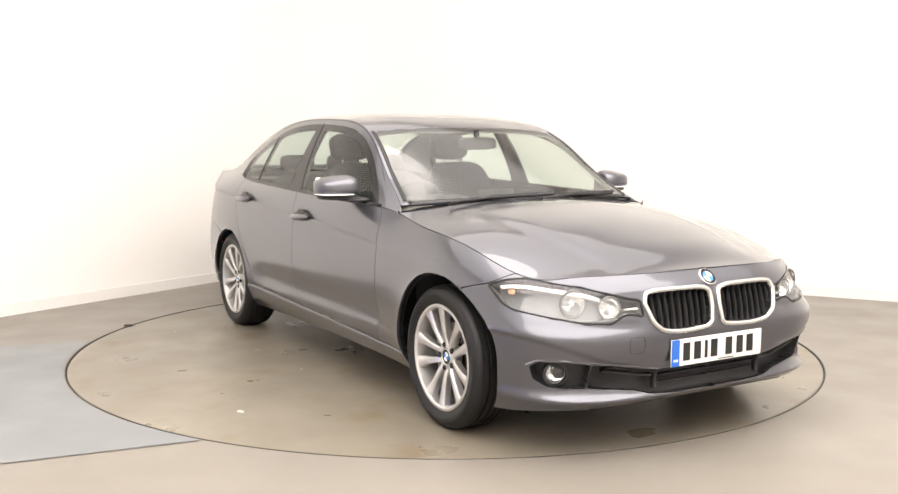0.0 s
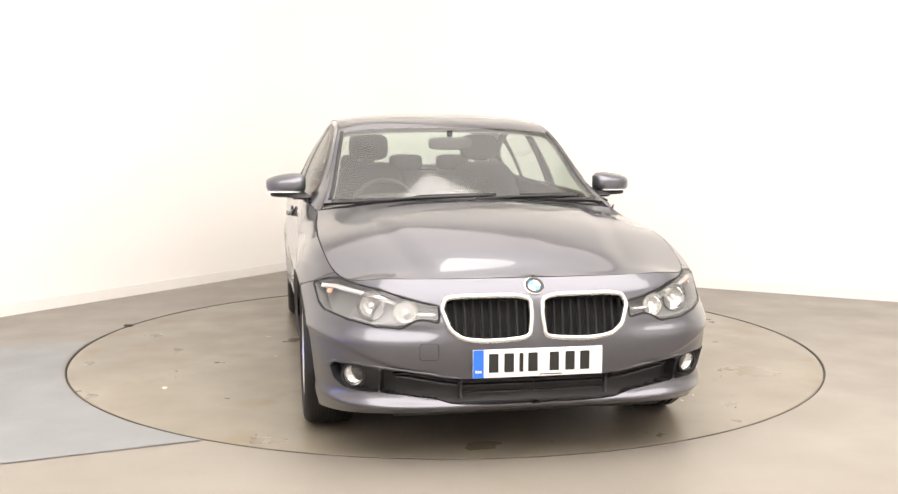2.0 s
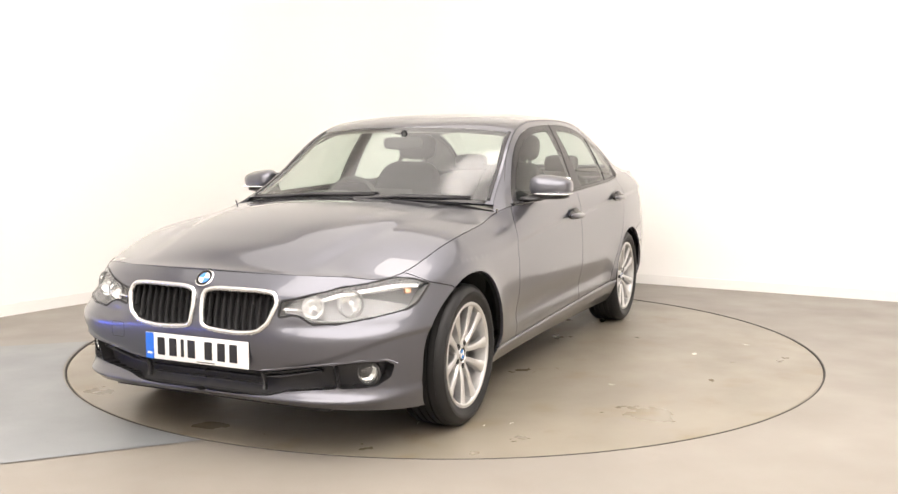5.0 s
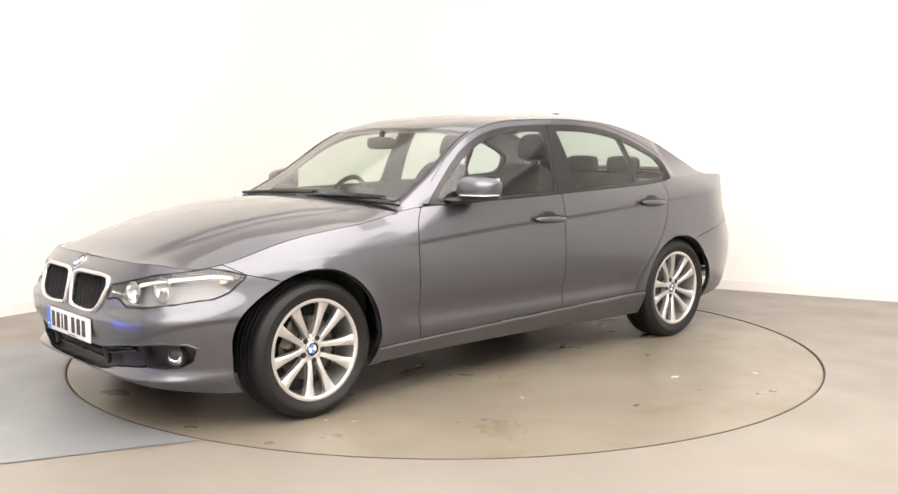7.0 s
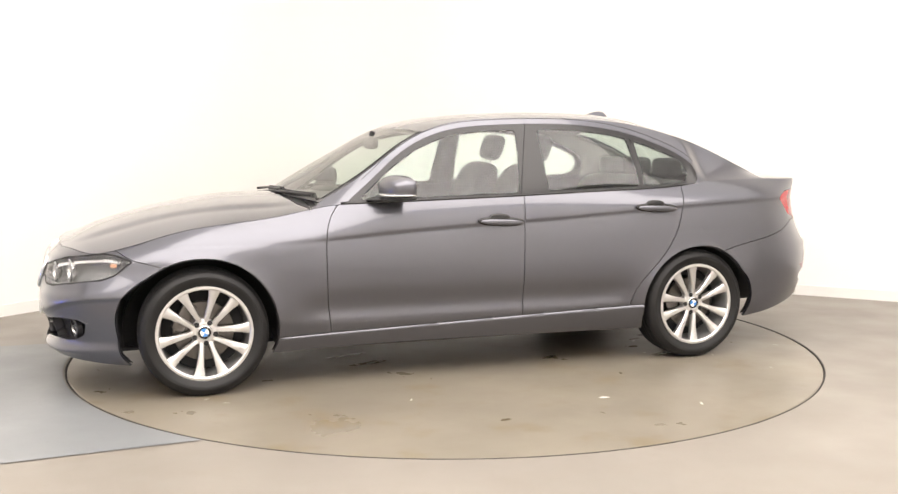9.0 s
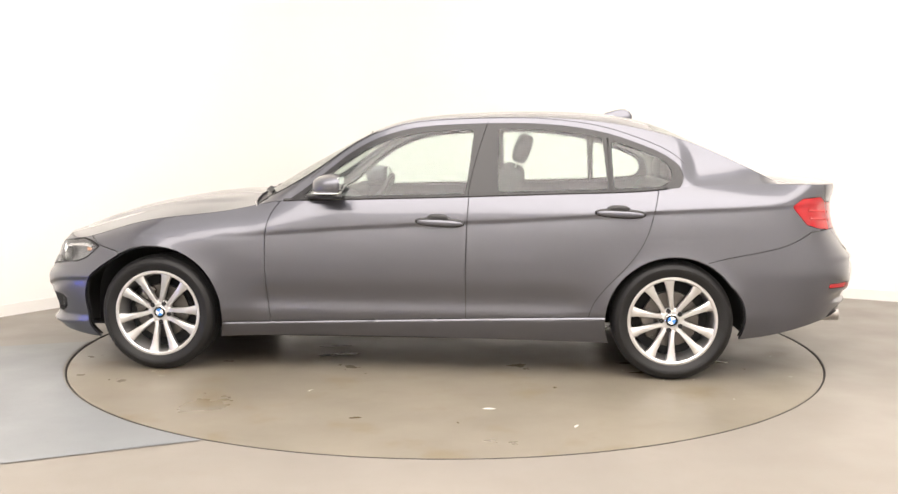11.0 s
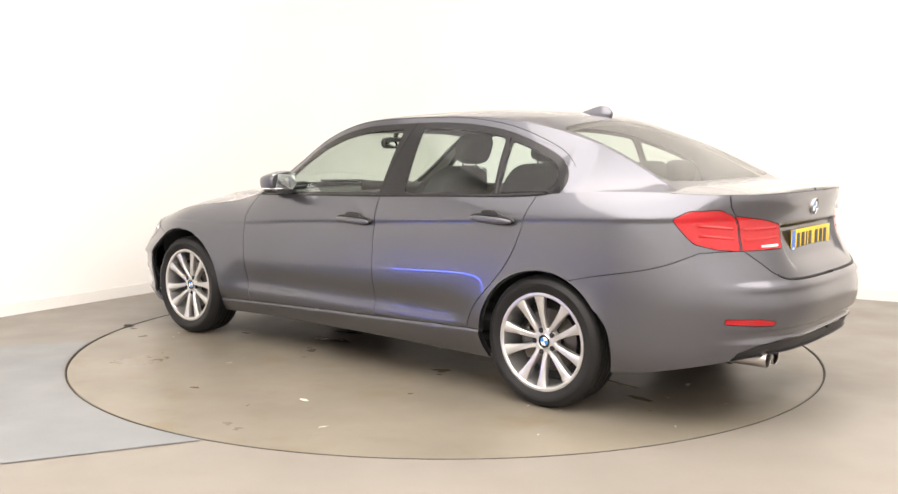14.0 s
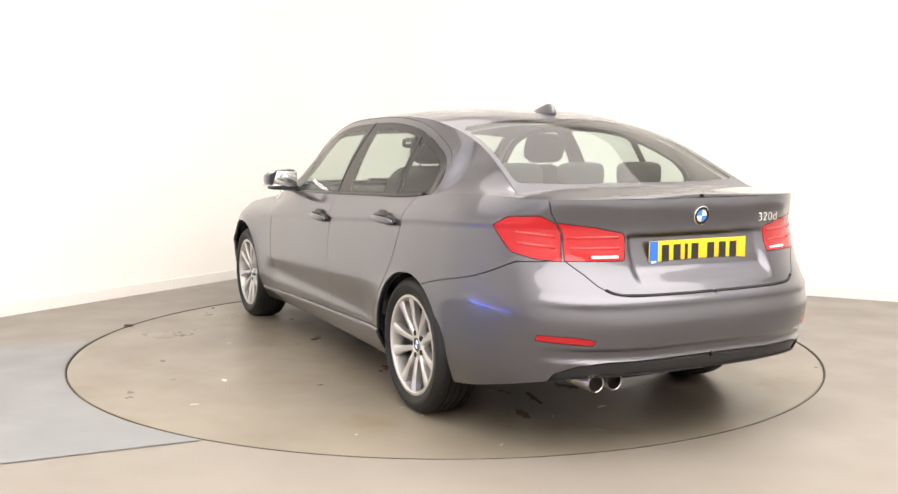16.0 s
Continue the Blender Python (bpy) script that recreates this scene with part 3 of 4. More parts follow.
ARCH_F[:, 0] = np.where(ARCH_F[:, 0] > 1.408, 1.408 + (ARCH_F[:, 0] - 1.408) * .92, ARCH_F[:, 0])
ARCH_R = circle(-1.412, .315, .364, .350)
ARCH_R[:, 0] = np.where(ARCH_R[:, 0] < -1.412, -1.412 + (ARCH_R[:, 0] + 1.412) * .95, ARCH_R[:, 0])
SILL = np.array([(1.06, .10), (1.06, .272), (-1.08, .339), (-1.08, .10)])
HEADLAMP = along([(1.735, .688), (1.80, .712), (1.862, .722)])
HEADLAMP = np.concatenate([HEADLAMP, front([(.700, .712), (.60, .696), (.50, .668), (.44, .652), (.385, .643), (.385, .578), (.44, .590), (.475, .586), (.525, .556), (.62, .560), (.72, .578)]), along([(1.880, .598), (1.82, .620)])])
HEADLAMP = rounded(HEADLAMP, .012, 3)
KIDNEY = rounded(front([(.030, .672), (.30, .672), (.358, .664), (.372, .630), (.345, .560), (.29, .518), (.20, .508), (.055, .512), (.030, .530), (.022, .60)]), .02, 4)
INTAKE = rounded(front([(0.0, .352), (.30, .352), (.42, .372), (.52, .388), (.604, .397), (.604, .300), (.50, .290), (.40, .280), (.33, .258), (0.0, .250)])[:], .012, 3)
INTAKE = np.concatenate([[[A_FRONT + .02, .352]], INTAKE[INTAKE[:, 0] < A_FRONT - .004], [[A_FRONT + .02, .250]]])
FOG = rounded(front([(.610, .398), (.70, .408), (.772, .404), (.790, .385), (.775, .335), (.735, .305), (.68, .300), (.610, .301)]), .012, 4)
TAIL_OUT = rounded(np.concatenate([along([(-2.025, .930), (-2.085, .968)]), rear([(.685, .975), (.640, .948), (.618, .90), (.625, .797)]), along([(-2.20, .803), (-2.115, .828)])]), .014, 3)
TAIL_IN = rounded(rear([(.632, .948), (.50, .930), (.376, .905), (.372, .86), (.385, .797), (.617, .797), (.610, .90)]), .012, 3)
LID = np.concatenate([[[A_REAR - .02, .66]], rear([(.40, .662), (.475, .672), (.525, .705), (.560, .745), (.615, .797), (.614, .90), (.634, .952), (.655, .99), (.66, 1.09)]), [[A_REAR - .02, 1.09]]])
REFLECT_R = rounded(rear([(.735, .508), (.735, .486), (.565, .474), (.550, .494), (.62, .506)]), .006, 2)
DIFFUSER = np.concatenate([[[A_REAR - .02, .405]], rear([(.50, .400), (.60, .385), (.665, .35), (.70, .20)]), [[A_REAR - .02, .20]]])
TAIL_BUMPER = np.concatenate([SEAM_R_ for SEAM_R_ in [along(SEAM_R)]] + [rear([(.66, .797), (.40, .797)]), [[A_REAR - .05, .80], [A_REAR - .05, .05], [-1.45, .05]]])
NOSE_BUMPER = np.concatenate([along(SEAM_F), along([(1.80, .73), (1.87, .76)]), [[2.05, .80], [A_FRONT + .05, .80], [A_FRONT + .05, .05], [1.40, .05]]])

mid_f = np.array([a_of_y(y, .6) for y in np.linspace(.40, 0, 68)])
mid_r = np.array([a_of_y(y, .8, True) for y in np.linspace(0, .42, 60)])
mid_f[-1], mid_r[0] = A_FRONT, A_REAR
aa = np.concatenate([mid_r[:-1], np.linspace(mid_r[-1], -2.0, 70)[:-1], np.linspace(-2.0, 1.6, 330)[:-1], np.linspace(1.6, mid_f[0], 105)[:-1], mid_f])
xx = wall(aa, np.full(aa.shape, .7))[:, 0]
zf, zt_ = foot_z(aa), top_z(aa)
frac = np.clip((crease_z(xx) - zf) / (zt_ - zf), .3, .86)
frac = np.where(aa > 1.0, frac + (.80 - frac) * step(aa, 1.0, 1.7), frac)
bb = np.concatenate([np.linspace(0, 1, 66)[:-1], np.linspace(1, 2, 20)])
GA = np.repeat(aa[:, None], len(bb), 1)
GB = np.where(bb[None] <= 1, zf[:, None] + (zt_ - zf)[:, None] * frac[:, None] * bb[None], zf[:, None] + (zt_ - zf)[:, None] * (frac[:, None] + (1 - frac[:, None]) * (bb[None] - 1)))
BODY = Skin(wall, GA, GB, [
    (None, ARCH_F), (None, ARCH_R), ("headlight", HEADLAMP), ("kidney", KIDNEY), ("fog_pocket", FOG), ("intake", INTAKE),
    ("tail_light", TAIL_OUT), ("lid_light", TAIL_IN), ("rear_reflector", REFLECT_R), ("rear_diffuser", DIFFUSER), ("trunk_face", LID), ("rear_bumper", TAIL_BUMPER), ("front_bumper", NOSE_BUMPER),
    ("sill", SILL), ("front_door", np.concatenate([DOOR_A, DOOR_B[::-1]])), ("rear_door", np.concatenate([DOOR_B, DOOR_C[::-1]])),
    ("front_wing", np.concatenate([DOOR_A, [[2.1, 1.0], [2.1, .1]]])),
], "rear_wing", reach=.016, mirror=True, central=("front_bumper", "rear_bumper", "trunk_face", "rear_diffuser", "intake"))

CAR = new("saloon_car")
tagged(CAR, "dark grey metallic four-door saloon car with silver ten-spoke wheels", "car")


def flush(P):
    """Where wing and roof post are one pressing, without a joint."""
    return (P[:, 0] < -1.37) & (P[:, 0] > -1.99) & (np.abs(P[:, 2] - top_z(np.where(P[:, 0] < XR, XR - (XR - P[:, 0]) * .9, P[:, 0]))) < .006)


def body_panels():
    names = [("front_wing", "front_wing"), ("front_door", "front_door"), ("rear_door", "rear_door"), ("rear_wing", "rear_wing"), ("sill", "sill")]
    made = {}
    for side in ("", ".R"):
        for lab, name in names:
            made[lab + side] = part(name, BODY.panel(lab + side, hold=flush), PAINT, CAR)
    made["front_bumper"] = part("front_bumper", BODY.panel("front_bumper"), PAINT, CAR)
    made["rear_bumper"] = part("rear_bumper", BODY.panel("rear_bumper"), PAINT, CAR)
    made["trunk"] = part("trunk_lid", BODY.panel("trunk_face"), PAINT, CAR)
    part("diffuser", BODY.panel("rear_diffuser", recess=.012), BLACK, made["rear_bumper"], "matt black lower apron")
    part("lower_grille", BODY.panel("intake", recess=.05), BLACK, made["front_bumper"], "black lower air intake")
    return made


PANELS = body_panels()

# ---- roof, screens and pillars


_EDGE = wall(np.linspace(A_REAR, XR, 800), top_z(np.linspace(A_REAR, XR, 800)))


def base_y(x):
    return np.where(x < XR, np.interp(x, _EDGE[:, 0], _EDGE[:, 1]), top_y(x))


def base_z(x):
    return np.where(x < XR, np.interp(x, _EDGE[:, 0], _EDGE[:, 2]), top_z(x))


def upper(x, z):
    """The cabin's sides, from the belt to the roof rail."""
    x, z = np.asarray(x, float), np.asarray(z, float)
    z0, y0 = base_z(x), base_y(x) - .016 * step(x, -1.46, -1.38) * (1 - step(x, .55, .75))
    z1, y1 = rail_z(x), rail_y(x)
    t = np.clip((z - z0) / np.maximum(z1 - z0, 1e-3), -.2, 1)
    c = np.clip(t, 0, 1)
    y = y0 + (y1 - y0) * t + .022 * 4 * c * (1 - c) * np.clip((z1 - z0) / .4, 0, 1)
    # behind the doors the post grows out of the wing with no crease
    h = z1 - z0
    m0 = -1.55 * (half_width(x) - top_y(x)) / np.maximum(z0 - crease_z(x), .05) * h
    m0 = np.maximum(m0, 2.2 * (y1 - y0))
    m1 = .55 * (y1 - y0)
    soft = y0 * (2 * c ** 3 - 3 * c ** 2 + 1) + m0 * (c ** 3 - 2 * c ** 2 + c) + y1 * (3 * c ** 2 - 2 * c ** 3) + m1 * (c ** 3 - c ** 2)
    k = step(-x, 1.44, 1.55)
    y = y * (1 - k) + soft * k
    return np.stack([x, y, z], -1)


DLO_TOP = curve([(.690, .935), (.51, 1.072), (.345, 1.205), (.164, 1.298), (0, 1.340), (-.17, 1.357), (-.40, 1.366), (-.70, 1.364), (-.88, 1.347), (-1.068, 1.311), (-1.25, 1.250), (-1.390, 1.184), (-1.457, 1.11), (-1.455, 1.05), (-1.39, .99)], 6)
DLO = np.concatenate([DLO_TOP, [[-1.0, .90], [.3, .90]]])


def pane(poly, r=.03):
    return rounded(poly, r, 5)


def under(x, d):
    """The window line's top, lowered by d."""
    top = DLO_TOP[np.argsort(DLO_TOP[:, 0])]
    return float(np.interp(x, top[:, 0], top[:, 1])) - d


def belt(x, d=.018):
    return float(top_z(x)) + d


PANE_F = pane([(.60, belt(.60))] + [(x, under(x, .033)) for x in (.53, .40, .25, .12, 0, -.12, -.24, -.335)] + [(-.298, belt(-.298))], .025)
PANE_R = pane([(-.475, belt(-.475))] + [(x, under(x, .033)) for x in (-.468, -.6, -.72, -.84, -.95, -1.035)] + [(-1.058, belt(-1.058))], .025)
PANE_Q = pane([(-1.092, belt(-1.092))] + [(x, under(x, .035)) for x in (-1.082, -1.17, -1.25, -1.32, -1.375)] + [(-1.402, 1.105), (-1.395, 1.065), (-1.36, belt(-1.36))], .02)
BPOST = np.array([(-.303, .9), (-.318, 1.1), (-.362, 1.40), (-.425, 1.40), (-.400, 1.1), (-.335, .9)])
ux = np.linspace(-1.98, .86, 300)
uu = np.linspace(0, 1, 48)
UA = np.repeat(ux[:, None], len(uu), 1)
UB = base_z(ux)[:, None] + (rail_z(ux) - base_z(ux))[:, None] * uu[None]
UPPER = Skin(upper, UA, UB, [("front_pane", PANE_F), ("rear_pane", PANE_R), ("quarter_pane", PANE_Q), ("window_surround", DLO)], "side_frame", reach=.014, mirror=True)

screen_x = spline([(.80, .93), (.5, .675), (.18, .245), (-.2, -.19), (-.6, -.6), (-1.0, -1.01), (-1.27, -1.31), (-1.6, -1.63), (-1.98, -1.985)])
screen_z = spline([(.80, .972), (.5, 1.130), (.32, 1.252), (.18, 1.345), (.02, 1.402), (-.15, 1.426), (-.3, 1.437), (-.49, 1.445), (-.68, 1.447), (-.87, 1.443), (-1.08, 1.426), (-1.27, 1.388), (-1.6, 1.248), (-1.98, 1.072)])


def canopy(e, t):
    """Windscreen, roof and rear screen: e along the roof rail, t across (-1 to 1)."""
    e, t = np.asarray(e, float), np.asarray(t, float)
    s = np.abs(t)
    cx, cz, ex, ey, ez = screen_x(e), screen_z(e), e, rail_y(e), rail_z(e)
    roof = step(e, -1.30, -1.1) * (1 - step(e, 0.1, .3))
    k = 2.3 + .9 * roof
    return np.stack([cx + (ex - cx) * s ** 2, ey * t, cz + (ez - cz) * s ** k], -1)


ce = np.linspace(.80, -1.98, 250)
ct = np.linspace(-1, 1, 97)
CA, CB = np.repeat(ce[:, None], len(ct), 1), np.repeat(ct[None], len(ce), 0)
WS = rounded([(.775, -.955), (.775, .955), (.205, .95), (.185, .6), (.18, 0), (.185, -.6), (.205, -.95)], .04, 6)
RS = rounded([(-1.30, -.945), (-1.285, -.5), (-1.285, .5), (-1.30, .945), (-1.90, .955), (-1.945, .5), (-1.95, 0), (-1.945, -.5), (-1.90, -.955)], .06, 6)
CANOPY = Skin(canopy, CA, CB, [("windscreen", WS), ("rear_screen", RS)], "roof", reach=.02)


def cabin_shell():
    roof = part("roof", CANOPY.panel("roof", gap=.001, depth=.012), PAINT, CAR)
    for nm, mat, name in (("windscreen", SCREEN, "windscreen"), ("rear_screen", REAR_SCREEN, "rear_window")):
        ob = part(name, CANOPY.panel(nm, gap=.0, depth=.004), mat, CAR, "large clear curved glass")
        ob.visible_shadow = False
    for side in ("", ".R"):
        fr = part("side_frame", UPPER.panel("side_frame" + side, gap=.001, hold=flush), PAINT, CAR)
        part("window_surround", UPPER.panel("window_surround" + side, gap=.001), GLOSS_BLACK, fr, "gloss black window surround")
        for nm, name in (("front_pane", "front_side_window"), ("rear_pane", "rear_side_window"), ("quarter_pane", "quarter_window")):
            ob = part(name, UPPER.panel(nm + side, gap=.0, depth=.004), GLASS, CAR, "clear side glass")
            ob.visible_shadow = False
    return roof


ROOF = cabin_shell()

# ---- bonnet and boot deck
hood_z = spline([(2.12, .737), (2.06, .752), (1.965, .791), (1.81, .844), (1.657, .886), (1.5, .918), (1.34, .943), (1.18, .960), (1.01, .968), (.88, .982), (.75, .995)])


def bonnet(a, t):
    a, t = np.asarray(a, float), np.asarray(t, float)
    p = wall(a, top_z(a))
    x, ye, ze = p[:, 0], p[:, 1], p[:, 2]
    s = np.abs(t)
    y = ye * t
    zc = np.maximum(hood_z(x), ze)
    z = ze + (zc - ze) * (1 - s ** 2.25)
    # two raised lines that spread towards the screen
    yc = .40 + .18 * np.clip((2.05 - x) / 1.1, 0, 1)
    z = z + .007 * (1 - step(np.abs(y), yc - .06, yc + .05)) * step(x, .9, 1.1) * (1 - step(x, 1.85, 2.1)) - .002 * np.exp(-((np.abs(y) - yc - .04) / .05) ** 2)
    return np.stack([x, y, z], -1)


ha = np.concatenate([np.linspace(.845, 1.9, 106)[:-1], np.linspace(1.9, a_of_y(.40, .73), 50)[:-1], [a_of_y(y, .735) for y in np.linspace(.40, .012, 30)]])
ht = np.linspace(-1, 1, 141)
HA, HT = np.repeat(ha[:, None], len(ht), 1), np.repeat(ht[None], len(ha), 0)
HOOD = Skin(bonnet, HA, HT, [("cowl", np.array([(.5, -1.1), (.83, -1.1), (.862, -.96), (.895, -.80), (.925, -.5), (.935, 0), (.925, .5), (.895, .80), (.862, .96), (.83, 1.1), (.5, 1.1)]))], "bonnet", reach=.02)
part("bonnet", HOOD.panel("bonnet", gap=.0022), PAINT, CAR)
part("cowl", HOOD.panel("cowl", recess=.012), BLACK, CAR, "black plastic scuttle under the wipers")


def boot(a, t):
    a, t = np.asarray(a, float), np.asarray(t, float)
    p = wall(a, top_z(a))
    x, ye, ze = p[:, 0], p[:, 1], p[:, 2]
    s = np.abs(t)
    zc = 1.076 - .026 * step(-x, 1.93, 2.36) + .005 * np.exp(-((x + 2.34) / .05) ** 2)
    return np.stack([x, ye * t, ze + (np.maximum(zc, ze) - ze) * (1 - s ** 3)], -1)


ba = np.concatenate([np.linspace(a_of_x(-1.925, 1.043), a_of_y(.42, 1.05, True), 60)[:-1], [a_of_y(y, 1.055, True) for y in np.linspace(.42, .012, 30)]])
BA, BT = np.repeat(ba[:, None], 101, 1), np.repeat(np.linspace(-1, 1, 101)[None], len(ba), 0)
DECK = Skin(boot, BA, BT, [("deck_edge", np.array([(-1.5, .885), (-2.22, .93), (-2.48, .97), (-2.48, 1.2), (-1.5, 1.2)])), ("deck_edge.R", np.array([(-1.5, -.885), (-2.22, -.93), (-2.48, -.97), (-2.48, -1.2), (-1.5, -1.2)]))], "deck", reach=.025)
part("deck", DECK.panel("deck", gap=.0015), PAINT, PANELS["trunk"])
part("wing_top", DECK.panel("deck_edge", gap=.001), PAINT, PANELS["rear_wing"])
part("wing_top", DECK.panel("deck_edge.R", gap=.001), PAINT, PANELS["rear_wing.R"])

# ---------------------------------------------------------------- wheels


def emblem(parent, m, r):
    """A round badge: dark ring, chrome rim, four quarters in blue and white."""
    b = part("badge", lathe([(0.0005, 0), (r, 0), (r, .005), (r * .92, .007), (r * .9, .004), (.0005, .004)], 32, "z"), CHROME, parent, "round blue and white badge in a chrome rim", m=m)
    part("ring", lathe([(r * .62, .0045), (r * .66, .0062), (r * .88, .0062), (r * .9, .0045)], 32, "z"), GLOSS_BLACK, b)
    for q in range(4):
        bm = bmesh.new()
        pts = [(0, 0)] + [(r * .62 * math.cos(math.pi / 2 * (q + i / 6)), r * .62 * math.sin(math.pi / 2 * (q + i / 6))) for i in range(7)]
        lo = [bm.verts.new((x, y, .003)) for x, y in pts]
        hi = [bm.verts.new((x, y, .0066)) for x, y in pts]
        bm.faces.new(hi)
        for i in range(len(pts)):
            j = (i + 1) % len(pts)
            bm.faces.new((lo[i], lo[j], hi[j], hi[i]))
        part("quarter", bm, BLUE if q % 2 else WHITE, b, smooth=False)
    return b


def spoke_mesh(sgn):
    bm = bmesh.new()
    rows = []
    for r, w, yo, yi, off in ((.050, .0125, .072, .035, .42), (.085, .0125, .082, .045, .315), (.130, .0145, .089, .055, .283), (.180, .0195, .094, .060, .270), (.206, .0250, .097, .064, .268), (.230, .0330, .100, .066, .268)):
        c = off * sgn
        p = Vector((math.sin(c) * r, 0, math.cos(c) * r))
        t = Vector((math.cos(c), 0, -math.sin(c)))
        rows.append([bm.verts.new(p + t * a * w + Vector((0, y, 0))) for a, y in ((-1, yi), (-1, yo - .006), (-.62, yo), (.62, yo), (1, yo - .006), (1, yi))])
    for a, b in zip(rows, rows[1:]):
        for i in range(6):
            bm.faces.new((a[i], a[(i + 1) % 6], b[(i + 1) % 6], b[i]))
    bm.faces.new(rows[0])
    bm.faces.new(rows[-1][::-1])
    bmesh.ops.recalc_face_normals(bm, faces=bm.faces)
    return bm


def wheel():
    w = new("wheel")
    w.parent = CAR
    R = .320
    prof = [(.226, -.092), (.240, -.106), (.270, -.113), (.296, -.108), (.311, -.094), (R - .002, -.080)]
    for g in (-.048, -.016, .016, .048):
        prof += [(R, g - .0055), (R - .007, g - .004), (R - .007, g + .004), (R, g + .0055)]
    prof += [(R - .002, .080), (.311, .094), (.298, .108), (.285, .1115), (.283, .1135), (.268, .1135), (.266, .112), (.244, .107), (.236, .100), (.226, .092)]
    tyre = part("tyre", lathe(prof, 96), RUBBER, w, "black road tyre")
    blk = bmesh.new()
    for i in range(60):
        for s in (-1, 1):
            a = 2 * math.pi * i / 60
            box(blk, math.cos(a) * (R - .0055), s * .069, math.sin(a) * (R - .0055), .0075, .026, .025, m=Matrix.Rotation(-a, 4, "Y"))
    tagged(part("tread", blk, RUBBER, tyre, smooth=False), kind="stuff")
    part("rim", lathe([(.233, .090), (.239, .099), (.237, .1045), (.226, .1050), (.219, .099), (.216, .080), (.213, .045), (.205, -.05), (.214, -.085), (.236, -.098), (.240, -.092), (.222, -.080), (.219, .03), (.226, .075), (.233, .090)], 96), ALLOY, w, "silver alloy rim")
    sp = {s: part("spoke", spoke_mesh(s), ALLOY, w) for s in (1, -1)}
    for k in range(5):
        for s in (1, -1):
            m = Matrix.Rotation(2 * math.pi * k / 5, 4, "Y")
            if k == 0:
                sp[s].matrix_basis = m
            else:
                o = new("spoke", sp[s].data)
                o.parent, o.matrix_basis = w, m
    hub = part("hub", lathe([(.0005, .066), (.036, .066), (.040, .073), (.058, .073), (.067, .066), (.070, .050), (.066, .03), (.0005, .03)], 48), ALLOY, w)
    for k in range(5):
        a = 2 * math.pi * k / 5
        # solid dark cap on the hub face, its colour gives the hole's shade
        part("bolt_hole_shade", lathe([(.0005, .0730), (.0105, .0730), (.0120, .0745), (.0130, .0735), (.0130, .060)], 16), DARK, hub, m=Matrix.Translation((math.sin(a) * .054, .001, math.cos(a) * .054)))
    emblem(hub, Matrix.Translation((0, .0675, 0)) @ Matrix.Rotation(-math.pi / 2, 4, "X"), .034)
    part("brake_disc", lathe([(.06, .020), (.148, .020), (.150, .016), (.150, .000), (.148, -.004), (.06, -.004), (.06, .020)], 64), DISC, w, "worn steel brake disc")
    part("drum_cover", lathe([(.0005, .024), (.062, .024), (.07, .0), (.205, -.03), (.21, -.06), (.0005, -.06)], 48), DARK, w)
    part("brake_caliper", box(bmesh.new(), .118, .012, .02, .07, .055, .15, .012), DISC, w, "dull grey brake caliper")
    return w


def wheels():
    w = wheel()
    turn = [-0.505, 0.36, 0.33, 0.8]
    spots = [(1.405, .768, 1), (-1.405, .778, 1), (1.405, -.768, -1), (-1.405, -.778, -1)]
    for i, (x, y, s) in enumerate(spots):
        m = Matrix.Translation((x, y, .319)) @ (Matrix.Rotation(math.pi, 4, "Z") if s < 0 else Matrix()) @ Matrix.Rotation(turn[i], 4, "Y")
        if i == 0:
            w.matrix_basis = m
        else:
            copy_thing(w, m)
    # dark liners in the arches
    for x, rz in ((1.408, .385), (-1.412, .368)):
        for s in (1, -1):
            V, F = [], []
            n = 40
            for i in range(n + 1):
                a = radians(-12 + 204 * i / n)
                for r, y in ((1.0, .868 - .13 * abs(math.cos(a)) ** 5), (1.0, .56), (.05, .56)):
                    V.append((x + .385 * r * math.cos(a), s * y, .318 + rz * r * math.sin(a)))
            for i in range(n):
                for q in range(2):
                    k = i * 3 + q
                    F.append((k, k + 1, k + 4, k + 3))
            part("arch_liner", (V, F), DARK, CAR)


wheels()

# ---------------------------------------------------------------- lamps, grilles and trim


def surface(a, z):
    p = wall(np.array([a]), np.array([z]))[0]
    q = wall(np.array([a + .004]), np.array([z]))[0]
    r = wall(np.array([a]), np.array([z + .004]))[0]
    n = np.cross(q - p, r - p)
    n = n / np.linalg.norm(n)
    if n @ (p - np.array([0, 0, .5])) < 0:
        n = -n
    return p, n


def line_on_wall(pts, lift, r1, r2, n=8, flip=1):
    """A raised strip along (a, z) points of the skin."""
    path, outw, up = [], [], []
    for i, (a, z) in enumerate(pts):
        p, nn = surface(a, z)
        p0, p1 = surface(*pts[max(i - 1, 0)])[0], surface(*pts[min(i + 1, len(pts) - 1)])[0]
        d = (p1 - p0) / np.linalg.norm(p1 - p0)
        path.append((p + nn * lift) * [1, flip, 1])
        outw.append(nn * [1, flip, 1])
        up.append(np.cross(nn, d) * [1, flip, 1])
    return sweep(path, outw, up, r2, r1, n, closed=False)


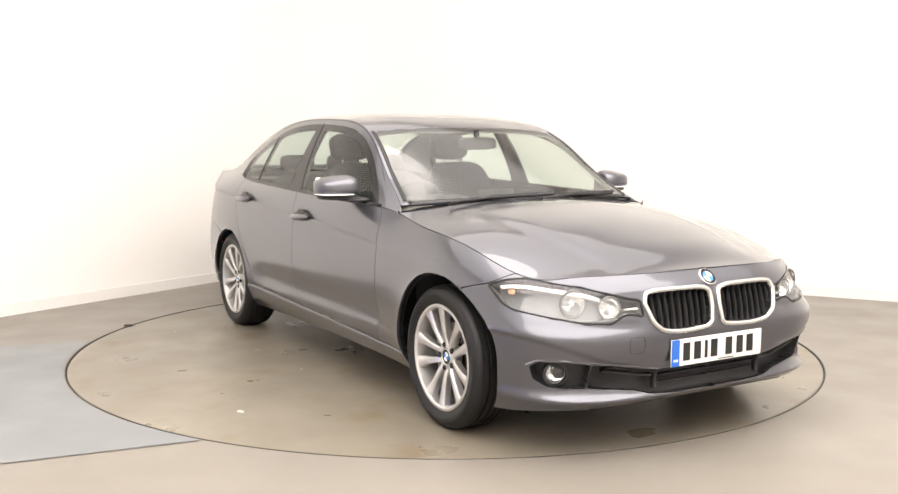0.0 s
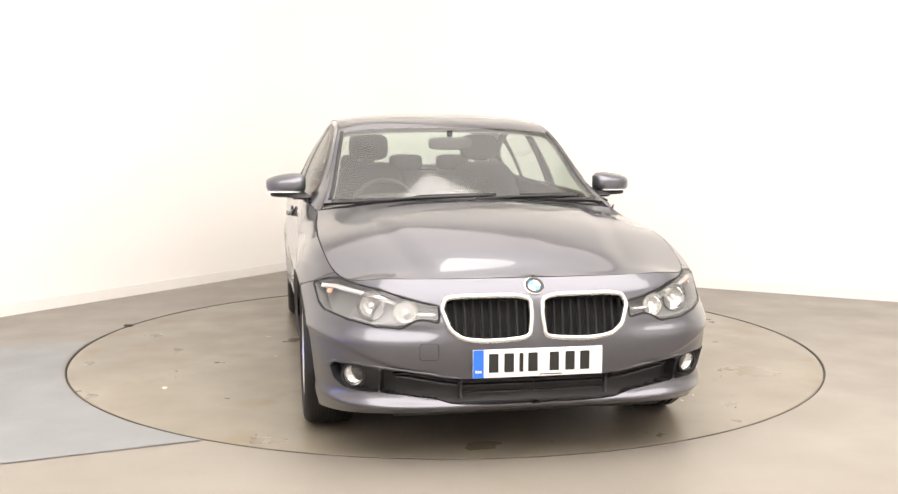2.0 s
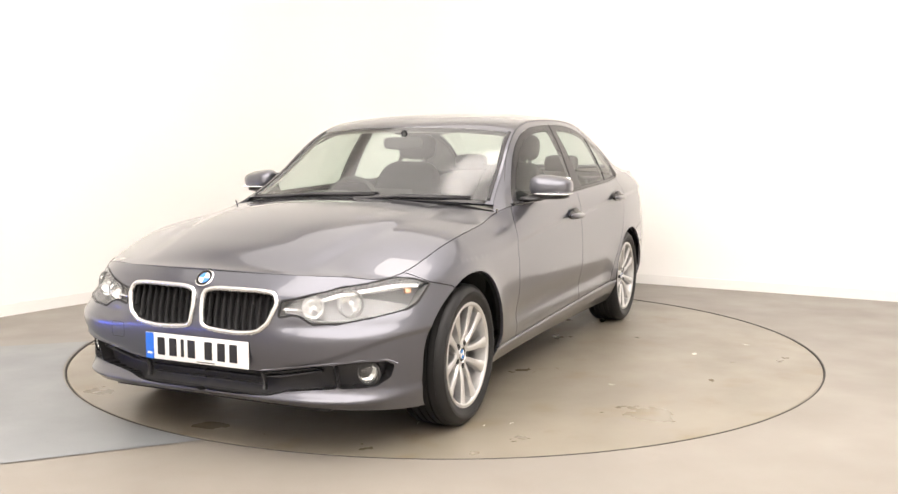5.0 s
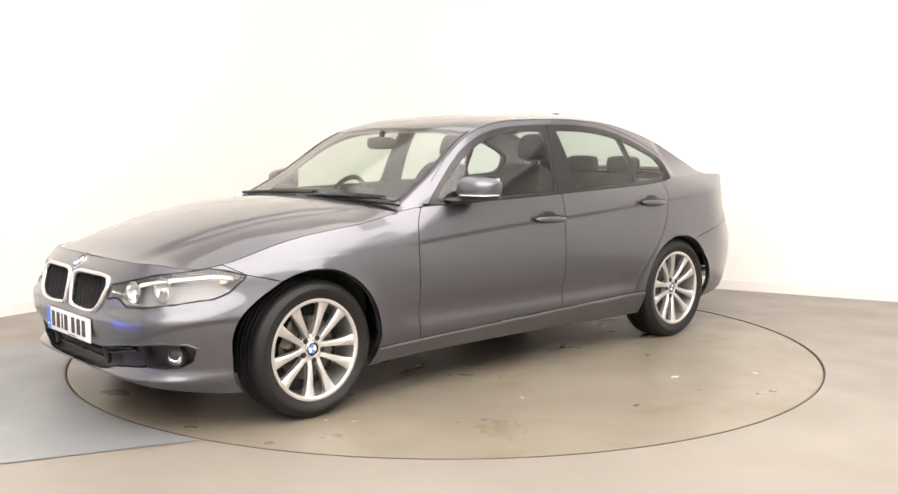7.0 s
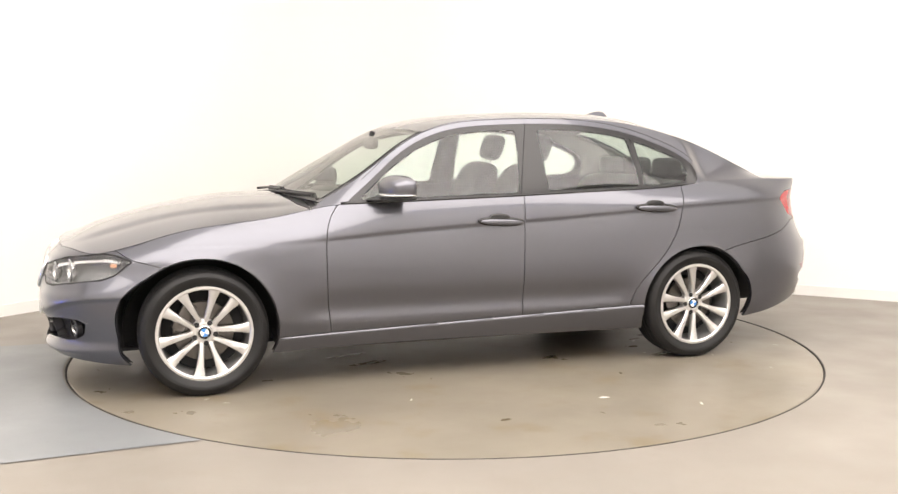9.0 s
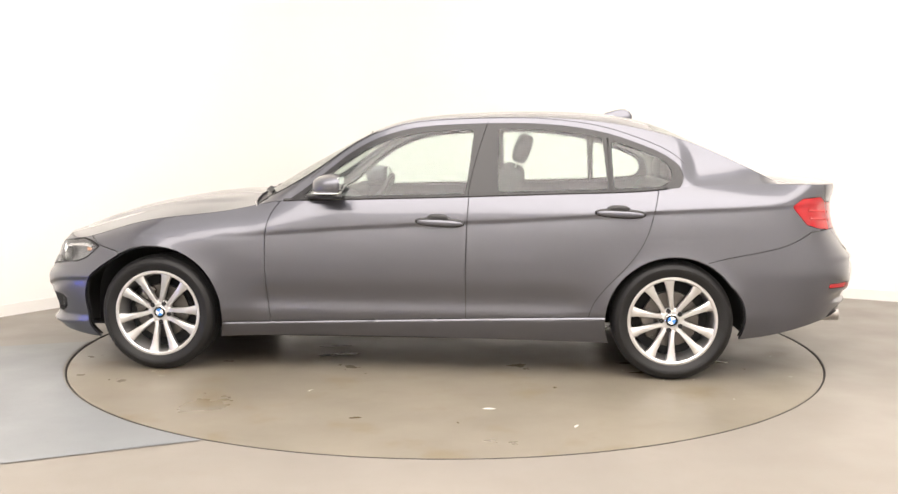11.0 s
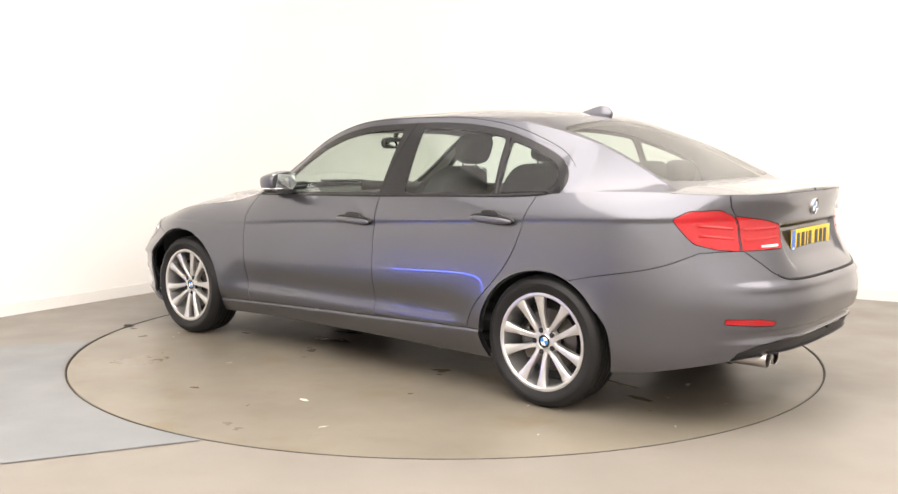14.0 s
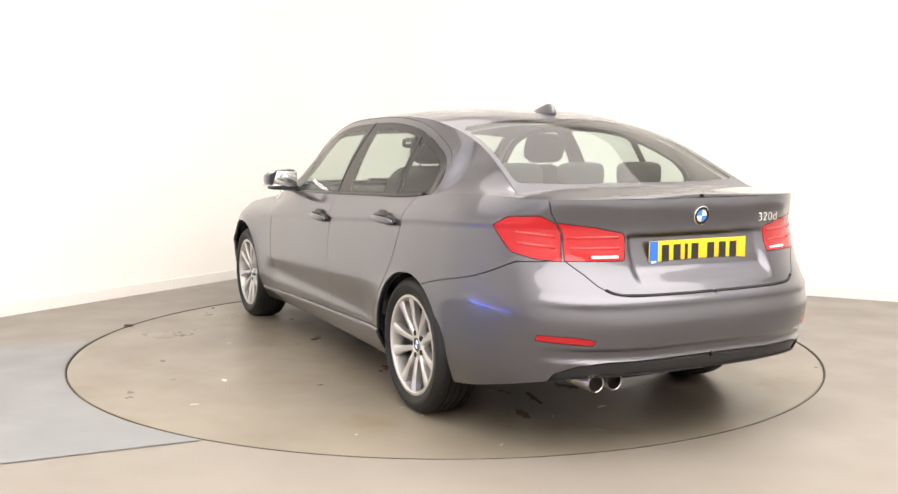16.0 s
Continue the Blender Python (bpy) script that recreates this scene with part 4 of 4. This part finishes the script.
def bowl(r, depth):
    return lathe([(r, 0), (r * .96, -depth * .25), (r * .8, -depth * .6), (r * .5, -depth * .9), (.001, -depth), (.001, -depth - .003), (r * .52, -depth * .93), (r * .84, -depth * .62), (r, -depth * .26), (r * 1.05, 0), (r, .003)], 32, "x")


def head_lamps():
    for side, f in (("", 1), (".R", -1)):
        hl = part("headlight", BODY.panel("headlight" + side, gap=.004, recess=.055), LAMP_GREY, CAR, "clear glass headlight with two round reflectors")
        ln = part("lens", BODY.panel("headlight" + side, gap=.004, depth=.003), LENS, hl, "clear lens")
        ln.visible_shadow = False
        for y, z, r in ((.515, .614, .046), (.640, .630, .054)):
            p, n = surface(a_of_y(y, z), z)
            d = Vector((1, .22, .02)).normalized()
            m = Matrix.Translation((p[0] - .020, f * p[1] - f * .010, p[2])) @ Vector((d.x, f * d.y, d.z)).to_track_quat("X", "Z").to_matrix().to_4x4()
            refl = part("reflector", bowl(r, .034), REFLECTOR, hl, "bright round reflector", m=m)
            part("bulb", superellipsoid(bmesh.new(), (-.012, 0, 0), (.014, .011, .011), 1, 1, 14, 8), BULB, refl)
            part("trim_ring", lathe([(r * 1.02, -.004), (r * 1.06, -.002), (r * 1.06, .004), (r * 1.02, .006), (r * 1.02, -.004)], 36, "x"), LAMP_GREY, refl)
        # amber turn signal at the outer end and the bright brow along the top
        p, n = surface(a_of_x(1.835, .665), .665)
        d = Vector((n[0], f * n[1], n[2]))
        part("turn_signal", superellipsoid(bmesh.new(), (0, 0, 0), (.008, .016, .014), .6, .6, 20, 12), AMBER, hl, "pale amber turn signal", m=Matrix.Translation((p[0] - n[0] * .03, f * (p[1] - n[1] * .03), p[2])) @ d.to_track_quat("X", "Z").to_matrix().to_4x4())
        brow = [(a_of_y(y, z), z) for y, z in ((.54, .650), (.60, .666), (.67, .680), (.73, .690))] + [(a_of_x(x, z), z) for x, z in ((1.87, .695), (1.83, .692), (1.79, .686))]
        part("light_brow", line_on_wall(brow, -.014, .004, .011, 8, f), SATIN, hl, "bright silver brow")
        edge = [surface(a, z) for a, z in HEADLAMP]
        part("lamp_seal", tube([(p[0] - n[0] * .003, f * (p[1] - n[1] * .003), p[2] - n[2] * .003) for p, n in edge], .0055, 8, closed=True), DARK, hl, "black seal round the lens")
        part("light_blade", line_on_wall([(a_of_y(y, .612), .612) for y in (.395, .42, .445, .47)], -.014, .004, .006, 8, f), SATIN, hl)
        part("lower_trim", line_on_wall([(a_of_y(y, z), z) for y, z in ((.50, .575), (.56, .570), (.64, .575), (.71, .590))], -.02, .006, .006, 8, f), LAMP_GREY, hl)


def kidney_grille():
    for side, f in (("", 1), (".R", -1)):
        k = part("grille", BODY.panel("kidney" + side, gap=.0, recess=.055), DARK, CAR, "black slatted grille in a satin silver frame")
        pts = [surface(a, z) for a, z in KIDNEY]
        P = np.array([p for p, n in pts])
        cen = P.mean(0)
        path, outw, up = [], [], []
        for i, (p, n) in enumerate(pts):
            d = P[(i + 1) % len(P)] - P[i - 1]
            d = d / np.linalg.norm(d)
            o = np.cross(d, n)
            if o @ (p - cen) < 0:
                o = -o
            path.append((p + n * .004 + o * .002) * [1, f, 1])
            outw.append(o * [1, f, 1])
            up.append(n * [1, f, 1])
        part("grille_frame", sweep(path, outw, up, .012, .0105, 10), SATIN, k, "satin silver frame")
        ymin, ymax = P[:, 1].min(), P[:, 1].max()
        for i in range(10):
            y = ymin + (ymax - ymin) * (i + .5) / 10
            zs = [.500 + .004 * j for j in range(46)]
            ok = [z for z in zs if inside(KIDNEY, np.array([a_of_y(y, z)]), np.array([z]))[0]]
            if len(ok) < 3:
                continue
            z0, z1 = min(ok), max(ok)
            x0, x1 = surface(a_of_y(y, z0), z0)[0][0], surface(a_of_y(y, z1), z1)[0][0]
            path = [(x0 + (x1 - x0) * t - .030 + .004 * math.sin(math.pi * t), f * y, z0 + (z1 - z0) * t) for t in (0, .25, .5, .75, 1)]
            part("slat", sweep(path, [(0, 1, 0)] * 5, [(1, 0, 0)] * 5, .016, .0045, 8, closed=False), DARK, k)
    # badge on the nose
    x0, x1 = float(nose_x(.68)), float(nose_x(.73))
    emblem(PANELS["front_bumper"], Matrix.Translation(((x0 + x1) / 2 + .001, 0, .7055)) @ Vector((.05, 0, x0 - x1)).to_track_quat("Z", "Y").to_matrix().to_4x4(), .041)


def lower_front():
    bumper = PANELS["front_bumper"]
    for side, f in (("", 1), (".R", -1)):
        pk = part("fog_light", BODY.panel("fog_pocket" + side, gap=.001, recess=.045), BLACK, bumper, "round fog light in a black pocket")
        q = surface(a_of_y(.712, .352), .352)[0]
        m = Matrix.Translation((q[0] - .034, f * .700, .352)) @ Vector((1, f * .42, 0)).to_track_quat("X", "Z").to_matrix().to_4x4()
        part("fog_reflector", bowl(.040, .02), REFLECTOR, pk, "silver reflector", m=m)
        part("fog_ring", lathe([(.040, -.02), (.052, -.02), (.050, .006), (.042, .008), (.040, -.02)], 32, "x"), BLACK, pk, m=m)
        ob = part("fog_lens", lathe([(.0005, .012), (.02, .010), (.034, .005), (.041, -.002)], 28, "x"), LENS, pk, "clear domed lens", m=m)
        ob.visible_shadow = False
        grille = bumper
        part("intake_blade", line_on_wall([(a_of_y(y, z), z) for y, z in ((.31, .325), (.38, .332), (.45, .345), (.52, .357), (.555, .362))], -.022, .014, .0055, 8, f), BLACK, grille)
        part("intake_frame", line_on_wall([(a_of_y(y, z), z) for y, z in ((.30, .343), (.36, .352), (.44, .368), (.52, .378), (.56, .374))], -.012, .010, .004, 8, f), GLOSS_BLACK, grille)
        part("fog_bezel", line_on_wall([(a_of_y(y, z), z) for y, z in ((.30, .358), (.42, .380), (.52, .396), (.61, .406), (.70, .416), (.775, .412), (.798, .390))], .000, .004, .0035, 8, f), PAINT, grille)
        part("intake_post", line_on_wall([(a_of_y(.295, z), z) for z in (.275, .30, .325, .35)], -.016, .016, .008, 8, f), BLACK, grille)
    for z in (.292, .318, .342):
        pts = [(a_of_y(y, z), z) for y in np.linspace(.285, .004, 10)]
        V1, F1 = line_on_wall(pts, -.026, .012, .004)
        V2, F2 = line_on_wall(pts, -.026, .012, .004, flip=-1)
        part("intake_slat", (V1 + V2, F1 + [tuple(i + len(V1) for i in q) for q in F2]), BLACK, bumper)
    # outline of the towing-eye cover
    c = [(.425 + dx, .47 + dz) for dx, dz in rounded([(-.036, -.032), (.036, -.032), (.036, .032), (-.036, .032)], .014, 4)]
    V, F = [], []
    path = [surface(a_of_y(y, z), z) for y, z in c]
    P = [p * [1, -1, 1] for p, n in path]
    part("tow_cover_joint", tube(P, .0012, 6, closed=True), DARK, bumper)


def number_plate(parent, m, face, label):
    pl = part("number_plate", box(bmesh.new(), 0, 0, 0, .006, .520, .111, .002), face, parent, label, m=m)
    part("country_band", box(bmesh.new(), .0032, -.238, 0, .002, .042, .109), PLATE_B, pl, "blue band")
    for y in (-.247, -.238, -.229):
        part("band_mark", box(bmesh.new(), .0044, y, -.030, .001, .006, .010), PLATE_W, pl)
    for i, y in enumerate((-.178, -.117, -.068, -.022, .064, .128, .188)):
        part("character_bar", box(bmesh.new(), .0036, y, .002, .002, .038 if i != 2 else .016, .074), INK, pl, smooth=False)
    part("maker_line", box(bmesh.new(), .0034, .05, -.048, .001, .09, .004), INK, pl, smooth=False)
    return pl


def plates():
    number_plate(PANELS["front_bumper"], Matrix.Translation((2.199, .001, .419)), PLATE_W, "white front number plate with a blue band")
    p = surface(a_of_y(.02, .81, True), .81)[0]
    number_plate(PANELS["trunk"], Matrix.Translation((p[0] - .006, 0, .812)) @ Matrix.Rotation(math.pi, 4, "Z"), PLATE_Y, "yellow rear number plate with a blue band")


def tail_lamps():
    for side, f in (("", 1), (".R", -1)):
        tl = part("tail_light", BODY.panel("tail_light" + side, gap=.0015), RED_LENS, CAR, "glossy red tail light")
        il = part("lid_light", BODY.panel("lid_light" + side, gap=.0015), RED_LENS, PANELS["trunk"], "glossy red light on the boot lid")
        for z0, z1 in ((.850, .862), (.893, .905)):
            part("light_bar", line_on_wall([(a_of_y(y, z0 + (z1 - z0) * (y - .64) / .1, True), z0 + (z1 - z0) * (y - .64) / .1) for y in (.64, .68, .72, .75)], .000, .003, .006, 8, f), RED_BAR, tl)
            part("light_bar", line_on_wall([(a_of_y(y, z0 - .004, True), z0 - .004) for y in (.40, .46, .53, .60)], .000, .003, .006, 8, f), RED_BAR, il)
        part("reversing_light", line_on_wall([(a_of_y(y, .812, True), .812) for y in (.41, .45, .49, .52)], .000, .003, .006, 8, f), BULB, il, "small clear reversing light")
        part("rear_reflector", BODY.panel("rear_reflector" + side, gap=.001, depth=.006), RED_LENS, PANELS["rear_bumper"], "narrow red reflector")
    for y in (.520, .430):
        part("exhaust_tip", lathe([(.028, -.10), (.036, -.10), (.037, .070), (.0355, .074), (.033, .072), (.0325, -.06), (.0005, -.06)], 36, "x"), STEEL, PANELS["rear_bumper"], "round steel exhaust tip", m=Matrix.Translation((-2.295, y, .312)) @ Matrix.Rotation(math.pi, 4, "Z"))
    x0, x1 = float(tail_x(.93)), float(tail_x(1.0))
    emblem(PANELS["trunk"], Matrix.Translation((float(tail_x(.966)) - .001, 0, .966)) @ Vector((-.07, 0, x1 - x0)).to_track_quat("Z", "Y").to_matrix().to_4x4(), .041)
    cu = bpy.data.curves.new("model_letters", "FONT")
    cu.body, cu.size, cu.extrude, cu.align_x, cu.align_y = "320d", .052, .0022, "CENTER", "CENTER"
    cu.space_character = 1.08
    t = new("letters_source", cu)
    dg = bpy.context.evaluated_depsgraph_get()
    me = bpy.data.meshes.new_from_object(t.evaluated_get(dg))
    bpy.data.objects.remove(t)
    for v in me.vertices:
        v.co.x *= 1.25
    me.materials.append(CHROME)
    o = new("model_letters", me)
    p, n = surface(a_of_y(.40, .945, True), .945)
    o.parent = PANELS["trunk"]
    o.matrix_basis = Matrix.Translation((p[0] - .003, -p[1], .945)) @ Matrix.Rotation(radians(10), 4, "Z") @ Matrix.Rotation(-math.pi / 2, 4, "Z") @ Matrix.Rotation(math.pi / 2, 4, "X")
    o["label"] = "chrome model letters"
    # dark slot between lid and bumper
    pts = [(a_of_y(y, z, True), z) for y, z in ((.50, .690), (.47, .676), (.44, .669), (.36, .666), (.24, .665), (.12, .664), (.006, .664))]
    for f in (1, -1):
        part("lid_joint", line_on_wall(pts, .0005, .003, .0065, 8, f), DARK, PANELS["rear_bumper"], "dark slot under the boot lid")


def handles_and_mirrors():
    for f, sd in ((1, ""), (-1, ".R")):
        for x, z, door in ((-.165, .838, "front_door"), (-1.118, .893, "rear_door")):
            p, n = surface(x, z)
            m = Matrix.Translation((x, f * (p[1] + .005), z)) @ Matrix.Rotation(radians(-2.5), 4, "Y")
            # no hollow is cut: two black ovals give the shade behind the handle
            cup = part("handle_cup_shade", superellipsoid(superellipsoid(bmesh.new(), (0, f * .004, -.001), (.134, .010, .0255), .8, .6, 30, 10), (.010, f * .004, .013), (.064, .010, .030), .8, .7, 28, 10), GLOSS_BLACK, PANELS[door + sd], "solid black shape standing in for the shaded hollow behind the handle", m=m)
            bm = superellipsoid(bmesh.new(), (0, f * .030, -.003), (.124, .013, .0165), .8, .55, 30, 12, warp=lambda q: Vector((q.x, q.y - f * .012 * (q.x / .122) ** 2, q.z)))
            part("door_handle", bm, PAINT, PANELS[door + sd], "body-coloured pull handle", m=m)
        mir = part("door_mirror", superellipsoid(bmesh.new(), (.425, f * .925, 1.030), (.088, .108, .056), .62, .75, 40, 24,
                   warp=lambda q: Vector((max(q.x, -.055) - .18 * q.y * f - .05 * q.z, q.y, q.z * (1.0 - (3.2 * max(0, q.x) + 2.0 * q.y * f if q.z > 0 else 0)) + .004))), PAINT, PANELS["front_door" + sd], "body-coloured door mirror")
        part("mirror_base", superellipsoid(bmesh.new(), (.415, f * .910, .978), (.088, .100, .014), .6, .7, 32, 10, warp=lambda q: Vector((max(q.x, -.055) - .18 * q.y * f, q.y, q.z))), BLACK, mir, "black lower edge")
        part("mirror_arm", superellipsoid(bmesh.new(), (.475, f * .838, .968), (.095, .060, .013), .7, .8, 24, 10), BLACK, mir)
        part("indicator", superellipsoid(bmesh.new(), (.440, f * .940, .994), (.081, .097, .0042), .5, .7, 36, 8, warp=lambda q: Vector((q.x - .18 * q.y * f, q.y, q.z))), BULB, mir, "thin clear indicator strip")
        gl = bmesh.new()
        box(gl, .362, f * .925, 1.031, .004, .172, .094, .0018)
        part("mirror_glass", gl, MIRROR, mir, "silver mirror glass")
        # black moulding along the belt and thin rubber round the frame
        bx = np.linspace(.70, -1.37, 40)
        path = [(x, f * (float(top_y(x)) - .007), float(top_z(x)) + .003) for x in bx]
        part("belt_moulding", sweep(path, [(0, f, 0)] * 40, [(0, 0, 1)] * 40, .010, .0115, 8, closed=False), GLOSS_BLACK, CAR, "black moulding under the side windows")
        post = [(-.310 - .10 * t ** 1.3, 0, .975 + .40 * t) for t in np.linspace(0, 1, 12)]
        pp = upper(np.array([v[0] for v in post]), np.array([v[2] for v in post]))
        part("pillar_joint", tube([(v[0], f * (v[1] + .0005), v[2]) for v in pp], .0022, 6), DARK, CAR)
        # shut line of the doors' upper frames
        d = np.gradient(DLO_TOP, axis=0)
        d = d / np.linalg.norm(d, axis=1, keepdims=True)
        J = (DLO_TOP + np.stack([-d[:, 1], d[:, 0]], -1) * -.030)[6:-6]
        J[:, 1] = np.minimum(J[:, 1], rail_z(J[:, 0]) - .003)
        J = J[(J[:, 1] > base_z(J[:, 0]) + .004)]
        part("door_frame_joint", tube([(v[0], f * (v[1] + .0003), v[2]) for v in upper(J[:, 0], J[:, 1])], .0016, 6), DARK, CAR)
        part("window_bar", tube([(v[0], f * (v[1] - .002), v[2]) for v in upper(np.linspace(-1.074, -1.062, 6), np.linspace(1.0, 1.285, 6))], .006, 8), GLOSS_BLACK, CAR, "black divider of the rear side window")


def roof_details():
    bm = superellipsoid(bmesh.new(), (-1.150, 0, 1.414), (.115, .032, .048), .95, .9, 32, 16, warp=lambda q: Vector((q.x * (1 - 9 * max(q.z, 0)) - 1.15 * max(q.z, 0), q.y * (1 - 12 * max(q.z, 0)), q.z)))
    part("roof_aerial", bm, PAINT, ROOF, "body-coloured shark-fin aerial")
    for s, pts in (("w", [(.94, -.55, .966), (.915, -.30, .983), (.915, -.02, .990), (.90, .12, .993)]), ("w", [(.94, .02, .974), (.92, .25, .986), (.88, .45, .986), (.81, .60, .981)])):
        arm = part("wiper", tube(pts, .008, 8), BLACK, CAR, "black wiper resting under the windscreen")
        part("blade", tube([(x - .012, y + .02, z + .008) for x, y, z in pts[1:]], .006, 6), BLACK, arm)
    # black printed borders of the screens
    for name, e0, e1 in (("windscreen", .77, .20),):
        for f in (1, -1):
            es = np.linspace(e0, e1, 24)
            P = canopy(es, np.full(24, .962 * f))
            part("screen_border", sweep(P, [(0, f, 0)] * 24, [(.5, 0, .85)] * 24, .004, .012, 8, closed=False), GLOSS_BLACK, CAR)
        ts = np.linspace(-.95, .95, 40)
        P = canopy(np.full(40, .785), ts)
        part("screen_border", sweep(P, [(.86, 0, -.5)] * 40, [(.5, 0, .86)] * 40, .004, .016, 8, closed=False), GLOSS_BLACK, CAR)


head_lamps()
kidney_grille()
lower_front()
plates()
tail_lamps()
handles_and_mirrors()
roof_details()

# ---------------------------------------------------------------- inside and underneath


def linings():
    for f in ("", ".R"):
        for lab in ("front_door", "rear_door", "front_wing", "rear_wing", "sill"):
            part("inner_panel", BODY.panel(lab + f, gap=0, recess=.030, wall=False), CABIN, PANELS[lab + f])
        part("pillar_lining", UPPER.panel("side_frame" + f, gap=0, recess=.022, wall=False), LINING, CAR, "pale pillar lining")
    part("headlining", CANOPY.panel("roof", gap=0, recess=.030, wall=False), LINING, ROOF, "pale fabric headlining")
    part("inner_panel", DECK.panel("deck", gap=0, recess=.03, wall=False), DARK, PANELS["trunk"])
    for lab in ("front_bumper", "rear_bumper", "trunk_face"):
        part("inner_panel", BODY.panel(lab, gap=0, recess=.03, wall=False), DARK, PANELS["trunk" if lab == "trunk_face" else lab])
    part("underbody", box(bmesh.new(), 0, 0, .235, 2.06, 1.62, .09, .02), DARK, CAR, "black underbody")
    # unseen dark boxes added to keep the openings of nose and tail black
    part("nose_dark_filler", box(bmesh.new(), 1.42, 0, .42, 1.16, 1.06, .46, .04), DARK, CAR)
    part("tail_dark_filler", box(bmesh.new(), -1.62, 0, .52, 1.22, 1.08, .52, .05), DARK, CAR)
    # flat panels added to stop light leaking through underneath, front and rear
    part("underside_light_block", box(bmesh.new(), 1.52, 0, .200, 1.10, 1.10, .02, .006), DARK, CAR, "added dark panel that blocks light under the car")
    part("underside_light_block", box(bmesh.new(), -1.46, 0, .255, .92, 1.10, .02, .006), DARK, CAR, "added dark panel that blocks light under the car")
    part("bulkhead", box(bmesh.new(), .86, 0, .62, .06, 1.56, .50, .01), DARK, CAR)


def seat(y, rear_seat=False):
    s = new("front_seat")
    s.parent = CAR
    s.matrix_basis = Matrix.Translation((-.16, y, 0))
    part("cushion", superellipsoid(bmesh.new(), (.12, 0, .50), (.27, .255, .10), .5, .4, 32, 14), CLOTH, s)
    lean = Matrix.Rotation(radians(-20), 4, "Y")
    part("backrest", superellipsoid(bmesh.new(), (0, 0, .33), (.085, .250, .35), .45, .5, 32, 18, warp=lambda q: Vector((q.x + .05 * (abs(q.y) / .25) ** 2, q.y * (1.0 - .18 * max(0, q.z) / .35), q.z))), CLOTH, s, m=Matrix.Translation((-.17, 0, .48)) @ lean)
    hr = part("headrest", superellipsoid(bmesh.new(), (0, 0, .795), (.048, .128, .085), .55, .5, 28, 14), CLOTH, s, m=Matrix.Translation((-.17, 0, .48)) @ lean)
    for d in (-.06, .06):
        part("headrest_post", tube([(0, d, .64), (0, d, .74)], .006, 8), CHROME, hr)
    return s


def cabin():
    part("cabin_floor", box(bmesh.new(), -.1, 0, .33, 1.9, 1.5, .06, .01), CABIN, CAR)
    seat(.37)
    seat(-.37)
    bench = part("rear_bench", superellipsoid(bmesh.new(), (-.98, 0, .50), (.27, .62, .11), .4, .3, 40, 14), CLOTH, CAR, "dark cloth rear bench with three headrests")
    part("bench_back", superellipsoid(bmesh.new(), (0, 0, .27), (.08, .62, .29), .4, .35, 40, 16), CLOTH, bench, m=Matrix.Translation((-1.24, 0, .52)) @ Matrix.Rotation(radians(-22), 4, "Y"))
    for y in (-.36, 0, .36):
        part("headrest", superellipsoid(bmesh.new(), (-1.50, y, 1.105), (.05, .125, .062), .5, .5, 26, 12), CLOTH, bench)
    part("parcel_shelf", box(bmesh.new(), -1.68, 0, .985, .46, 1.16, .03, .01), CABIN, CAR)
    dash = part("dashboard", superellipsoid(bmesh.new(), (.66, 0, .845), (.22, .74, .115), .45, .3, 44, 16), CABIN, CAR, "dark moulded dashboard")
    part("instrument_hood", superellipsoid(bmesh.new(), (.52, -.37, .945), (.10, .18, .040), .6, .6, 28, 12), CABIN, dash)
    part("screen", box(bmesh.new(), .50, .02, .965, .02, .24, .075, .006), GLOSS_BLACK, dash)
    part("console", box(bmesh.new(), .10, 0, .52, .9, .20, .22, .04), CABIN, CAR)
    t = [2 * math.pi * i / 40 for i in range(40)]
    m = Matrix.Translation((.335, -.37, .875)) @ Matrix.Rotation(radians(-24), 4, "Y")
    sw = part("steering_wheel", tube([(0, .185 * math.cos(a), .185 * math.sin(a)) for a in t], .0155, 10, closed=True), CABIN, CAR, "dark leather steering wheel", m=m)
    part("wheel_boss", superellipsoid(bmesh.new(), (.015, 0, -.01), (.03, .085, .070), .6, .6, 24, 12), CABIN, sw)
    for e in ((0, .17, 0), (0, -.17, 0), (0, 0, -.17)):
        part("wheel_spoke", tube([(.012, e[1] * .3, e[2] * .3), (0, e[1], e[2])], .014, 8), CABIN, sw)
    rv = part("rear_view_mirror", superellipsoid(bmesh.new(), (.335, 0, 1.255), (.018, .125, .036), .5, .5, 30, 12), CABIN, CAR, "dark rear-view mirror on the windscreen")
    part("mirror_stalk", tube([(.335, 0, 1.28), (.32, 0, 1.325)], .016, 8), CABIN, rv)
    part("mirror_face", box(bmesh.new(), .3165, 0, 1.255, .003, .22, .055, .001), MIRROR, rv)


linings()
cabin()


def motions():
    """The turntable and the car on it turn together, clockwise seen from above."""
    off = Vector((-.121, .050, 0))
    base = [(0.0, -59.4), (0.25, -60.8), (0.5, -63.0), (1.0, -68.3)]
    rows = base + [(1.5 + .5 * i, -73.9 - 5.828 * i) for i in range(30)]
    table, car = [], []
    for t, d in rows:
        r = Matrix.Rotation(radians(d), 4, "Z")
        table.append((t, Matrix.Translation(HUB) @ r))
        car.append((t, Matrix.Translation(-(r.to_3x3() @ off)) @ r))
    walk(TABLE, table)
    walk(CAR, car)


motions()
